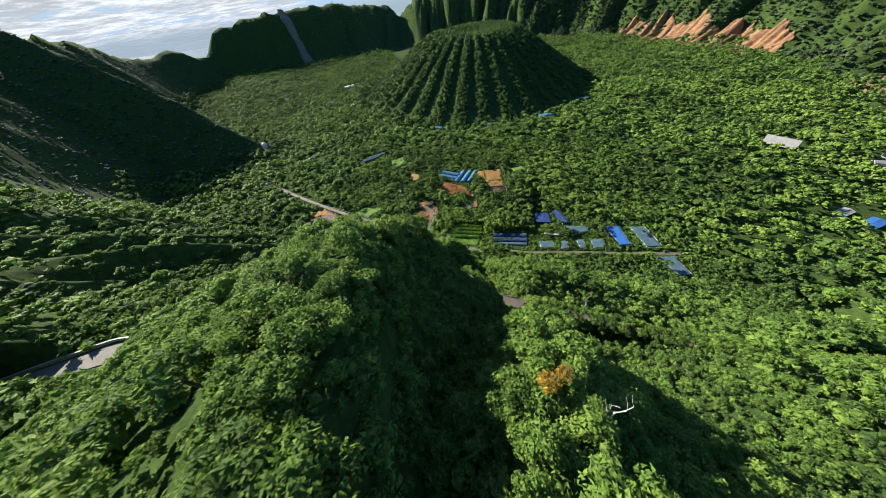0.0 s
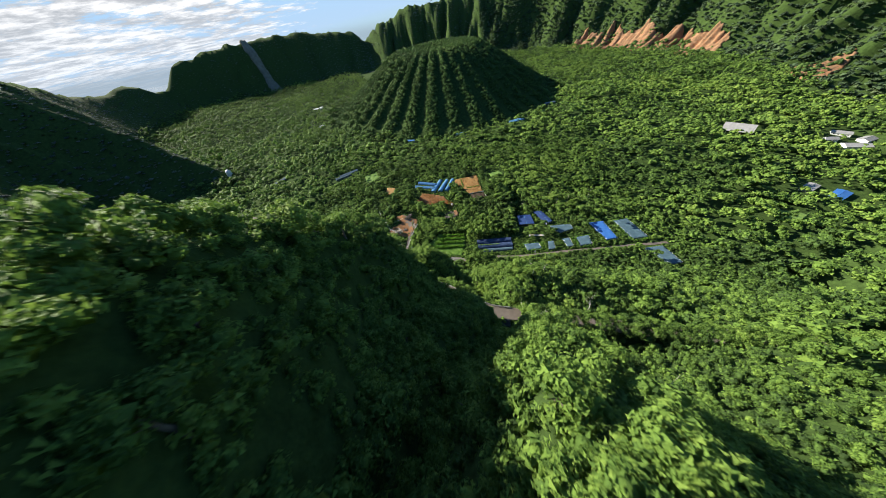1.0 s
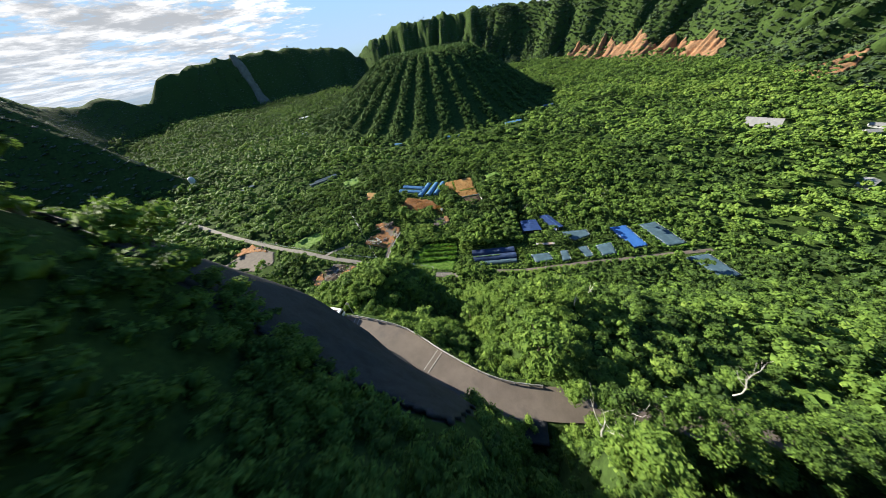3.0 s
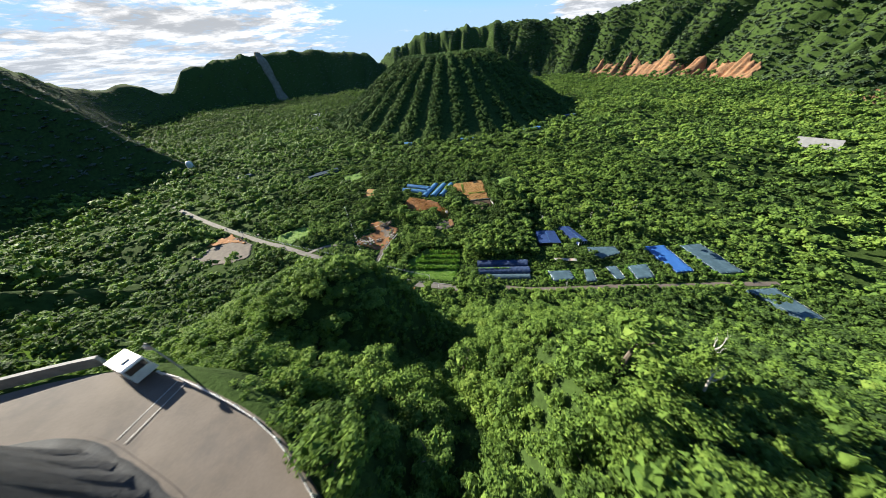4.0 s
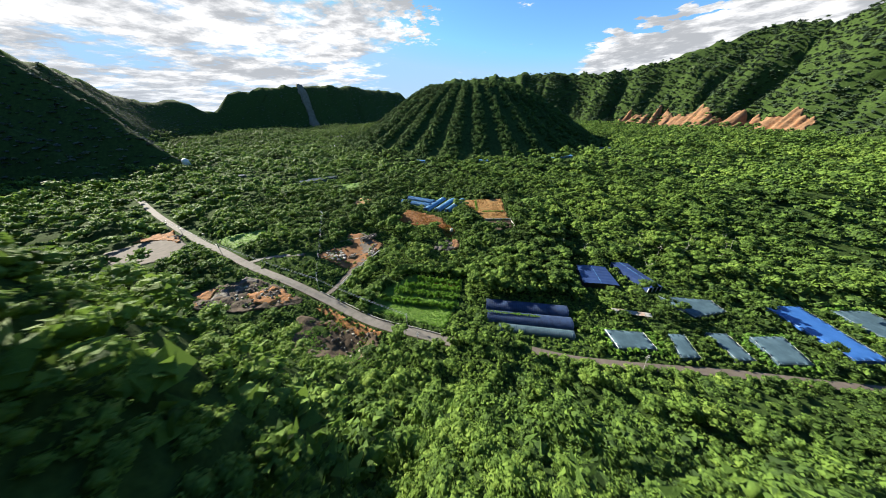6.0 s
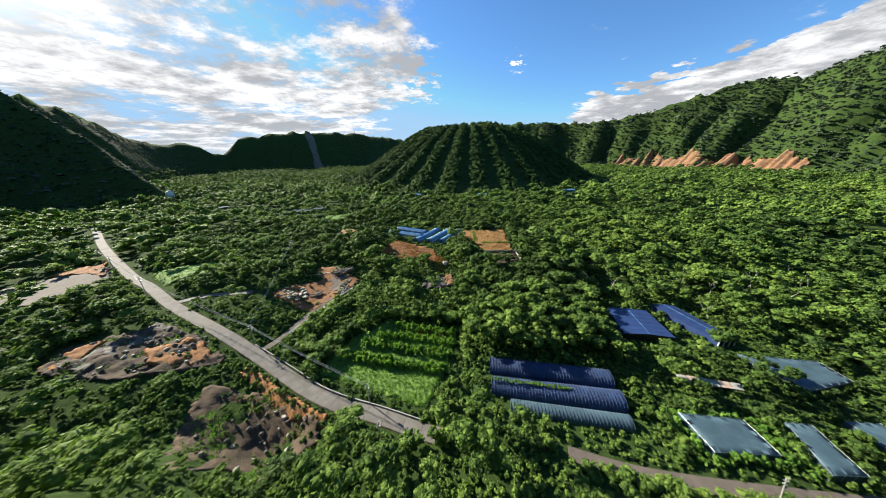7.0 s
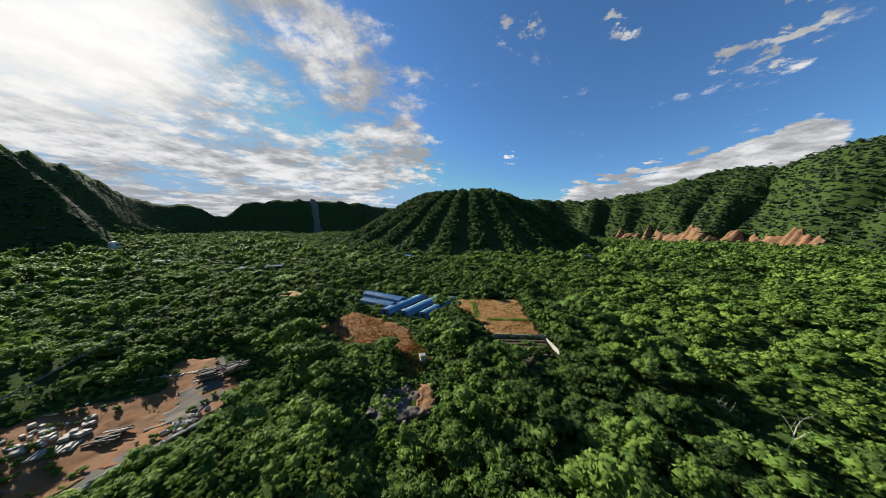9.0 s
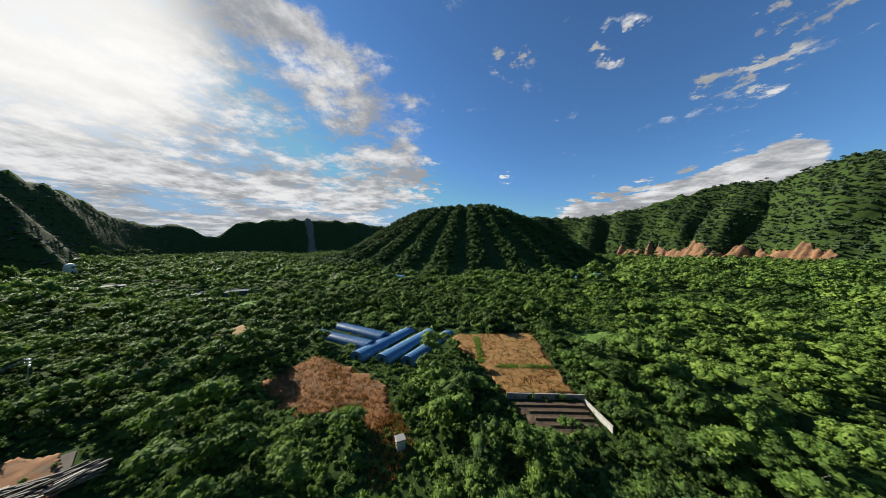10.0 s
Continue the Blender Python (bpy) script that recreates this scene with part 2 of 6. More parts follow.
M_DARKMETAL = surface("dark_steel", (0.02, 0.02, 0.02), (0.06, 0.05, 0.045), 0.5, 0.05, 0.5, 0.0, 0.4, local=True)
M_RUST = surface("rusty_sheet", (0.30, 0.16, 0.10), (0.55, 0.50, 0.45), 1.0, 0.15, 0.7, 0.01, local=True)
M_TIMBER = surface("weathered_timber", (0.07, 0.058, 0.045), (0.22, 0.19, 0.155), 0.8, 0.06, 0.85, 0.01, local=True)
M_GLASS = surface("dark_glass", (0.01, 0.012, 0.014), (0.02, 0.022, 0.025), 1.0, 0.2, 0.08, 0.0, local=True)
M_TYRE = surface("rubber", (0.012, 0.012, 0.012), (0.025, 0.025, 0.025), 0.3, 0.05, 0.8, 0.0, local=True)
M_SEA = surface("sea", (0.03, 0.07, 0.11), (0.05, 0.10, 0.15), 60.0, 6.0, 0.25, 0.3)

# ---- terrain: the shape of the ground ----
def smooth(v):
    v = np.clip(v, 0.0, 1.0)
    return v * v * (3 - 2 * v)


def hashed(ix, iy, seed):
    n = (ix * 374761393 + iy * 668265263 + seed * 974711) & 0xFFFFFFFF
    n = ((n ^ (n >> 13)) * 1274126177) & 0xFFFFFFFF
    return ((n ^ (n >> 16)) & 0xFFFF) / 65535.0


def value_noise(x, y, seed=0):
    """Smooth noise between 0 and 1, one lump a metre."""
    ix, iy = np.floor(x).astype(np.int64), np.floor(y).astype(np.int64)
    u, v = smooth(x - ix), smooth(y - iy)
    a, b = hashed(ix, iy, seed), hashed(ix + 1, iy, seed)
    c, d = hashed(ix, iy + 1, seed), hashed(ix + 1, iy + 1, seed)
    return (a * (1 - u) + b * u) * (1 - v) + (c * (1 - u) + d * u) * v


def fractal(x, y, size, octaves=4, seed=0):
    total, amp, norm = 0.0, 1.0, 0.0
    for k in range(octaves):
        total = total + amp * value_noise(x / size * 2**k + 17.3 * k, y / size * 2**k - 9.1 * k, seed + k)
        norm, amp = norm + amp, amp * 0.5
    return total / norm


# the caldera about its middle: bearing in degrees (0 ahead, right positive), radius of the wall's foot, radius and height of the rim
MIDDLE = (0.0, 700.0)
RIM_BEARING = np.array([-180, -173, -158, -140, -125, -107, -80, -68, -63, -57.5, -53, -40, -28, -15, -12, -8, 0, 21, 32, 44, 52, 60, 66, 71, 83, 94, 112, 132, 151, 164, 172, 180], float)
RIM_FOOT = np.array([506, 503, 485, 545, 620, 660, 800, 1040, 1110, 1180, 1150, 1050, 960, 900, 900, 900, 900, 900, 915, 940, 970, 940, 920, 910, 876, 826, 753, 743, 626, 546, 515, 506], float)
RIM_FAR = np.array([760, 760, 750, 790, 880, 960, 1080, 1230, 1270, 1297, 1310, 1240, 1240, 1210, 1250, 1200, 1200, 1240, 1260, 1250, 1270, 1440, 1400, 1360, 1310, 1280, 1150, 1100, 950, 850, 790, 760], float)
RIM_HIGH = np.array([185, 190, 215, 265, 318, 325, 222, 138, 152, 97, 185, 208, 214, 168, 131, 178, 222, 247, 224, 226, 263, 338, 302, 337, 325, 320, 300, 290, 265, 240, 205, 185], float)
# the spur under the camera's way: distance ahead, its spine across, its height, the fall of its right and left flanks
SPUR_Y = np.array([-90, -40, 0, 22, 36, 50, 62, 70, 79, 86, 93, 100, 110, 120, 135, 150, 165, 180, 200, 230], float)
SPUR_X = np.array([6, 4, -4, -12, -16, -14.5, -14, -14.5, -15, -15, -15, -13, -10, -9, -9, -12, -20, -30, -40, -50], float)
SPUR_Z = np.array([240, 230, 210, 204, 196.5, 186.5, 176, 165.5, 151, 138, 118, 110, 104, 101, 95, 79, 52, 28, 4, -30], float)
SPUR_R = np.array([0.8, 0.8, 0.9, 1.1, 1.25, 1.4, 1.6, 1.8, 1.9, 1.7, 1.0, 1.0, 1.3, 1.7, 1.9, 1.8, 1.5, 1.0, 0.6, 0.5], float)
SPUR_W = np.array([0, 0, 0, 0, 0, 0, 0, 0, 0, 0, 4, 5, 5, 6, 7, 7, 7, 6, 0, 0], float)   # its flat top to the right
RIB_Y, RIB_X, RIB_UP = np.array([-30, 0, 30, 48, 60, 67], float), np.array([2, 9.5, 16.5, 27, 32, 34], float), np.array([0, 0, 3, 9, 15, 0], float)
# its broad upper part: distance ahead, spine across, height
BROW_Y, BROW_X, BROW_Z = np.array([-30, 0, 5, 10, 16, 22, 30, 40], float), np.array([1, 4.5, 5.5, 7, 9, 12, 16.5, 22], float), np.array([206, 199.5, 198.5, 197.5, 193, 187, 176, 140], float)
CONE = (70.0, 905.0)
# the long ridge that runs down from the left-hand rim: its lower end, its way uphill, its climb, and the ribs on its near face
RIDGE_END, RIDGE_WAY, RIDGE_CLIMB = (-400.0, 550.0, 10.0), (-0.985, 0.174), 0.55
RIDGE_RIBS = [(0.0, 0.0, 0.0), (-75.0, -44.0, 20.0), (-150.0, -86.0, 75.0), (-225.0, -126.0, 140.0)]   # across, height, set back uphill
# the sunlit shoulder across the gully to its right
SHOULDER_Y = np.array([60, 68, 76, 85, 95, 105, 115, 125, 135, 150, 165, 180, 200], float)
SHOULDER_X = np.array([38, 36, 36, 36, 38, 36, 33, 31, 29, 28, 27, 26, 26], float)
SHOULDER_Z = np.array([96, 106, 106, 104, 102, 97, 89, 78, 65, 46, 27, 6, -30], float)


def floor_height(x, y):
    z = -8 + 12 * smooth((y - 270) / 120) + 6 * smooth((y - 420) / 250)
    z = z + 12 * smooth((-20 - x) / 90) * (1 - smooth((y - 290) / 90)) - 0.02 * np.clip(x - 200, 0, 900)
    z = z + 3.0 * (fractal(x, y, 90, 3, 5) - 0.5)
    return z + 14 * (fractal(x, y, 130, 3, 8) - 0.5) * smooth((np.hypot(x - 40, y - 280) - 190) / 120)


def caldera(x, y):
    dx, dy = x - MIDDLE[0], y - MIDDLE[1]
    bearing, r = np.degrees(np.arctan2(dx, dy)), np.hypot(dx, dy)
    sway = (fractal(dx, dy, 160, 3, 11) - 0.5) * 60
    foot, far, high = (np.interp(bearing, RIM_BEARING, t) for t in (RIM_FOOT, RIM_FAR, RIM_HIGH))
    return bearing, r, foot, far, high, sway


def left_ridge(x, y):
    """The height of the ridge and its ribs."""
    dx, dy = x - RIDGE_END[0], y - RIDGE_END[1]
    run, off = dx * RIDGE_WAY[0] + dy * RIDGE_WAY[1], dx * RIDGE_WAY[1] - dy * RIDGE_WAY[0]
    run = run + 26 * (fractal(x, y, 120, 3, 131) - 0.5)
    off = off + 30 * (fractal(run, off * 0.3, 90, 3, 132) - 0.5)
    z = np.full(np.shape(x), -500.0)
    for across, drop, back in RIDGE_RIBS:
        side = off - across
        crest = np.minimum(RIDGE_END[2] + RIDGE_CLIMB * run + drop - 0.1 * back, 250 + drop) + 14 * (fractal(run, off, 60, 3, 133) - 0.5)
        z = np.maximum(z, crest + 4 - np.sqrt((np.where(side < 0, 0.85, 1.4) * side) ** 2 + 16))
    return z


def ground_height(x, y):
    x, y = np.asarray(x, float), np.asarray(y, float)
    low = floor_height(x, y)
    bearing, r, foot, far, high, sway = caldera(x, y)
    calm = smooth((np.abs(np.abs(bearing) - 180) - 14) / 12)           # the slope under the camera is laid out by the spur
    s = (r - foot + 0.4 * sway * calm) / (far - foot)
    steep = np.clip(1.0 - np.abs(bearing + 30) / 40, 0, 1)                   # the sheer cliffs far ahead
    rise = np.where(s < 1, smooth(np.clip(s, 0, 1)) * (0.35 + 0.5 * steep) + np.clip(s, 0, 1) * (0.65 - 0.5 * steep), 1.0)
    left_wall = smooth((-52 - bearing) / 14) * smooth((bearing + 160) / 14)
    rise = rise * (1 - left_wall) + np.clip(s, 0, 1) ** 0.88 * left_wall
    z = low + (high - low) * rise
    # gullies that run down the walls
    flute = np.abs(fractal(bearing * 900 / 57.3, r * 0.16, 62, 4, 21) - 0.5) * 2
    z = z - calm * np.clip(np.sin(np.pi * np.clip(s, 0, 1)), 0, 1) * (74 * (1 - flute) ** 2.2 - 14) * (1 - 0.55 * steep) * (1 - 0.95 * smooth((-48 - bearing) / 20) * smooth((bearing + 160) / 20)) * np.clip((high - low) / 150, 0.3, 1.3)
    crag = (np.abs(fractal(x, y, 52, 4, 31) - 0.5) * 2 - 0.30) * 34 * smooth((s - 0.75) / 0.25) * calm
    z = np.where(s > 1, high - (r - far) * 0.55, z) + crag
    ridge = left_ridge(x, y)
    gap = np.clip(0.5 + 0.5 * (ridge - z) / 10.0, 0, 1)
    z = z * (1 - gap) + ridge * gap + 10.0 * gap * (1 - gap)
    # the spur
    sx, sz, sr, sw = (np.interp(y, SPUR_Y, t) for t in (SPUR_X, SPUR_Z, SPUR_R, SPUR_W))
    side = x - sx
    spur = sz + 4 - np.sqrt((np.where(side > 0, sr * np.maximum(side - sw, 0) + 0.6 * np.minimum(side, sw), 0.5 * side)) ** 2 + 16) + 5 * (fractal(x, y, 24, 3, 41) - 0.5)
    # the sheer upper part of its right flank
    spur = spur - np.interp(y, [-45, -12, 8, 50, 64, 74], [0, 9, 16, 15, 8, 0]) * smooth((side + np.interp(y, [0, 40, 60], [4, 0, -1])) / 10) * (1 - smooth((side - 14) / 12))
    k = 9.0
    gap = np.clip(0.5 + 0.5 * (spur - z) / k, 0, 1)
    z = z * (1 - gap) + spur * gap + k * gap * (1 - gap)
    # the shoulder beyond the gully
    side = x - np.interp(y, SHOULDER_Y, SHOULDER_X)
    spur = np.interp(y, SHOULDER_Y, SHOULDER_Z) + 5 - np.sqrt((np.where(side > 0, 0.45, 1.0) * side) ** 2 + 25) + 4 * (fractal(x, y, 18, 3, 43) - 0.5) - 400 * smooth((56 - y) / 20)
    k = 6.0
    gap = np.clip(0.5 + 0.5 * (spur - z) / k, 0, 1)
    z = z * (1 - gap) + spur * gap + k * gap * (1 - gap)
    # the hollow between the bend of the road and the lower crest
    for line, wide in ((HOLLOW, 9.0), (CLEFT, 5.5)):
        d, deep = road_far(x, y, line)
        z = z - deep * np.exp(-((d / wide) ** 2))
    # a rib beside it
    d = np.hypot(x - np.interp(y, RIB_Y, RIB_X), 0)
    z = z + np.interp(y, RIB_Y, RIB_UP) * (np.exp(-((d / 5.0) ** 2)) - 0.85 * np.exp(-(((x - np.interp(y, RIB_Y, RIB_X) + 9) / 5.0) ** 2)))
    side = x - np.interp(y, BROW_Y, BROW_X)
    wide = np.interp(y, [0, 8, 16, 24], [7, 6, 3, 1.5])
    brow = np.interp(y, BROW_Y, BROW_Z) + 2 - np.sqrt((np.where(side > 0, 0.3 * np.minimum(side, wide) + 1.8 * np.maximum(side - wide, 0), 1.6 * side)) ** 2 + 4) + 3 * (fractal(x, y, 9, 3, 47) - 0.5) - 500 * smooth((y - 36) / 8)
    gap = np.clip(0.5 + 0.5 * (brow - z) / 4.0, 0, 1)
    z = z * (1 - gap) + brow * gap + 4.0 * gap * (1 - gap)
    # a ditch through the wood and a pit below the road
    u = np.clip((y - 280) / 80, 0, 1)
    z = z - 8.0 * np.exp(-(((x - 108 - 19 * u) / 6.0) ** 2)) * smooth((y - 272) / 14) * smooth((374 - y) / 14)
    z = z - 4.5 * np.exp(-(((x + 24) / 11.0) ** 2 + ((y - 212) / 7.0) ** 2))
    # the planted cone with its shallow crater
    cx, cy = x - CONE[0], y - CONE[1]
    cr, ct = np.hypot(cx, cy), np.arctan2(cx, cy)
    up = np.clip((332 + 12 * np.sin(2 * ct + 0.6) - cr) / 222, 0, 1)
    hill = 121 * (up * 0.75 + 0.25 * smooth(up)) - 14 * smooth((80 - cr) / 60)
    hill = hill + 4.5 * np.cos(ct * 38) * smooth(up * 4) * smooth((1 - up) * 8 + 0.2)
    z = z + hill * (cr < 360)
    # level the bench of the hairpin and the beds of the roads
    for road in ROADS:
        near, level = road_near(x, y, road)
        z = z * near + level * (1 - near)
    return np.maximum(z, -130.0)


# roads: half width and way points (x, y, z)
HAIRPIN = (2.9, [(-75, 84, 119), (-50, 86, 117), (-36, 89, 115.5), (-24, 93.2, 114), (-15, 93.8, 113.4), (-7, 91.2, 113), (1, 87.2, 112.6), (9, 80.2, 112), (18.5, 73.3, 111.2), (28, 70.2, 110.3), (40, 68, 109), (60, 62, 107), (85, 55, 104), (115, 49, 100), (150, 43, 96), (190, 40, 92), (240, 44, 86)])
VALLEY_ROAD = (2.5, [(-345, 400, 8), (-320, 386, 7.6), (-250, 342, 6), (-168, 296, 4), (-140, 283, 3.4), (-113, 269, 2.4), (-95, 261, 1.2), (-73, 252, 0), (-56, 245, -2), (-41, 238.6, -4), (-28, 232.4, -5.4), (-17, 227.6, -6.3), (-6, 224, -7), (8, 221, -7.5), (20, 217.5, -7.8), (27, 216, -7.8)])
BACK_ROAD = (1.9, [(62, 213, -8.3), (80, 208.5, -8.4), (110, 205.5, -8.4), (140, 203.5, -8.4), (180, 199, -8.6), (215, 196, -8.8), (250, 192, -9)])
SIDE_ROAD = (1.7, [(-109, 269, 1.9), (-101, 274, 2.2), (-90, 278, 2.0), (-76, 281, 1.4)])
YARD_ROAD = (1.6, [(-47, 241.5, -3.6), (-44, 252, -4.4), (-42.5, 266, -5), (-40, 277, -4.9), (-36, 288, -4.6), (-33, 298, -4.2), (-40, 309, -2.5), (-50, 318, -0.8)])
UPPER_ROAD = (4.5, [(-190, 22, 136), (-165, 29, 140), (-147, 33, 143), (-131, 37, 145), (-116, 36, 147), (-103, 30, 149), (-92, 18, 151)])
HOLLOW = (0, [(-34, 107, 3), (-22, 109, 9), (-8, 112, 15), (4, 116, 17), (14, 122, 15), (22, 135, 8), (26, 155, 0)])
CLEFT = (0, [(-5, -25, 5), (-3, -5, 9), (-0.5, 10, 12), (3, 20, 12), (7.2, 30, 12), (15.5, 48, 11), (20, 60, 6), (24, 68, 0)])
ROADS = [HAIRPIN, VALLEY_ROAD, BACK_ROAD, UPPER_ROAD, SIDE_ROAD, YARD_ROAD]


def road_far(x, y, road):
    """The distance from a road's middle line, and the road's own height there."""
    best, level = np.full(np.shape(x), 1e9), np.zeros(np.shape(x))
    for (ax, ay, az), (bx, by, bz) in zip(road[1], road[1][1:]):
        ux, uy = bx - ax, by - ay
        t = np.clip(((x - ax) * ux + (y - ay) * uy) / (ux * ux + uy * uy), 0, 1)
        d = np.hypot(x - ax - t * ux, y - ay - t * uy)
        level, best = np.where(d < best, az + t * (bz - az), level), np.minimum(best, d)
    return best, level


def road_near(x, y, road):
    """0 on the road, 1 away from it; and the road's own height there."""
    best, level = road_far(x, y, road)
    margin, verge = (0.9, 2.2) if road is HAIRPIN else (1.6, 5.0)
    return smooth((best - road[0] - margin) / verge), level - 0.25

# ---- building blocks ----
class Geo:
    """Collects corners and faces of one mesh."""

    def __init__(self):
        self.v, self.f = [], []

    def add(self, verts, faces):
        k = len(self.v)
        self.v += [tuple(p) for p in verts]
        self.f += [tuple(i + k for i in face) for face in faces]
        return self

    def box(self, c, s, turn=0.0, bevel=0.0):
        """A box about c with sides s, turned about z by degrees; its upper edges drawn in by bevel."""
        hx, hy, hz = (a / 2 for a in s)
        co, si = math.cos(radians(turn)), math.sin(radians(turn))
        ring = []
        levels = [(-hz, 0.0), (hz - bevel, 0.0), (hz, bevel)] if bevel else [(-hz, 0.0), (hz, 0.0)]
        for z, inset in levels:
            for px, py in ((-1, -1), (1, -1), (1, 1), (-1, 1)):
                x, y = px * (hx - inset), py * (hy - inset)
                ring.append((c[0] + x * co - y * si, c[1] + x * si + y * co, c[2] + z))
        n = len(levels)
        faces = [(3, 2, 1, 0), tuple(4 * (n - 1) + i for i in range(4))]
        for k in range(n - 1):
            faces += [(4 * k + i, 4 * k + (i + 1) % 4, 4 * k + 4 + (i + 1) % 4, 4 * k + 4 + i) for i in range(4)]
        return self.add(ring, faces)

    def tube(self, a, b, r0, r1=None, n=6):
        a, b = Vector(a), Vector(b)
        q = (b - a).to_track_quat("Z", "Y")
        r1 = r0 if r1 is None else r1
        ring = [p + q @ Vector((r * math.cos(2 * math.pi * i / n), r * math.sin(2 * math.pi * i / n), 0)) for p, r in ((a, r0), (b, r1)) for i in range(n)]
        faces = [(i, (i + 1) % n, n + (i + 1) % n, n + i) for i in range(n)] + [tuple(range(n))[::-1], tuple(range(n, 2 * n))]
        return self.add(ring, faces)

    def strip(self, pts, r, n=6):
        for a, b in zip(pts, pts[1:]):
            self.tube(a, b, r, r, n)
        return self

    def sheet(self, rows, thick=0.0, down=None):
        """A sheet through rows of points; with thick it gets an underside and rims."""
        m, n = len(rows), len(rows[0])
        top = [tuple(p) for row in rows for p in row]
        faces = [(i * n + j, i * n + j + 1, (i + 1) * n + j + 1, (i + 1) * n + j) for i in range(m - 1) for j in range(n - 1)]
        if not thick:
            return self.add(top, faces)
        d = Vector(down or (0, 0, -thick))
        low = [tuple(Vector(p) + d) for p in top]
        k = m * n
        faces += [tuple(i + k for i in reversed(f)) for f in faces]
        rim = [i for i in range(n)] + [i * n + n - 1 for i in range(1, m)] + [(m - 1) * n + j for j in range(n - 2, -1, -1)] + [i * n for i in range(m - 2, 0, -1)]
        faces += [(a, a + k, b + k, b) for a, b in zip(rim, rim[1:] + rim[:1])]
        return self.add(top + low, faces)

    def mesh(self, name, mat, rounded=False):
        me = bpy.data.meshes.new(name)
        me.from_pydata(self.v, [], self.f)
        me.materials.append(mat)
        if rounded:
            me.polygons.foreach_set("use_smooth", [True] * len(me.polygons))
        me.update()
        return me


def part(name, geo, mat, parent=None, label="", rounded=False, m=None):
    me = geo if isinstance(geo, bpy.types.Mesh) else geo.mesh(name, mat, rounded)
    ob = new(name, me)
    if parent:
        ob.parent = parent
    if m is not None:
        ob.matrix_basis = m
    if label:
        ob["label"] = label
    return ob


def thing(name, m, label, category, group=""):
    ob = new(name)
    ob.empty_display_size = 0.5
    ob.matrix_basis = m
    return tagged(ob, label, category, group)


def gz(x, y):
    return float(ground_height(np.array([x]), np.array([y]))[0])


def fast_mesh(name, verts, tris, mat, tint=None, rounded=False):
    """A mesh of triangles or quads from arrays."""
    verts, tris = np.asarray(verts, np.float32), np.asarray(tris, np.int32)
    k = tris.shape[1]
    me = bpy.data.meshes.new(name)
    me.vertices.add(len(verts))
    me.vertices.foreach_set("co", verts.ravel())
    me.loops.add(tris.size)
    me.loops.foreach_set("vertex_index", tris.ravel())
    me.polygons.add(len(tris))
    me.polygons.foreach_set("loop_start", np.arange(0, tris.size, k, dtype=np.int32))
    me.polygons.foreach_set("use_smooth", np.full(len(tris), rounded))
    if tint is not None:
        a = me.attributes.new("tint", "FLOAT", "FACE")
        a.data.foreach_set("value", np.asarray(tint, np.float32))
    me.update(calc_edges=True)
    me.materials.append(mat)
    return me


def inside(x, y, poly):
    x, y = np.asarray(x), np.asarray(y)
    hit = np.zeros(x.shape, bool)
    for (ax, ay), (bx, by) in zip(poly, poly[1:] + poly[:1]):
        cross = (ay > y) != (by > y)
        hit ^= cross & (x < (bx - ax) * (y - ay) / (by - ay + 1e-9) + ax)
    return hit


def grown(poly, by):
    cx, cy = sum(p[0] for p in poly) / len(poly), sum(p[1] for p in poly) / len(poly)
    out = []
    for x, y in poly:
        d = math.hypot(x - cx, y - cy)
        out.append((x + (x - cx) / d * by, y + (y - cy) / d * by))
    return out


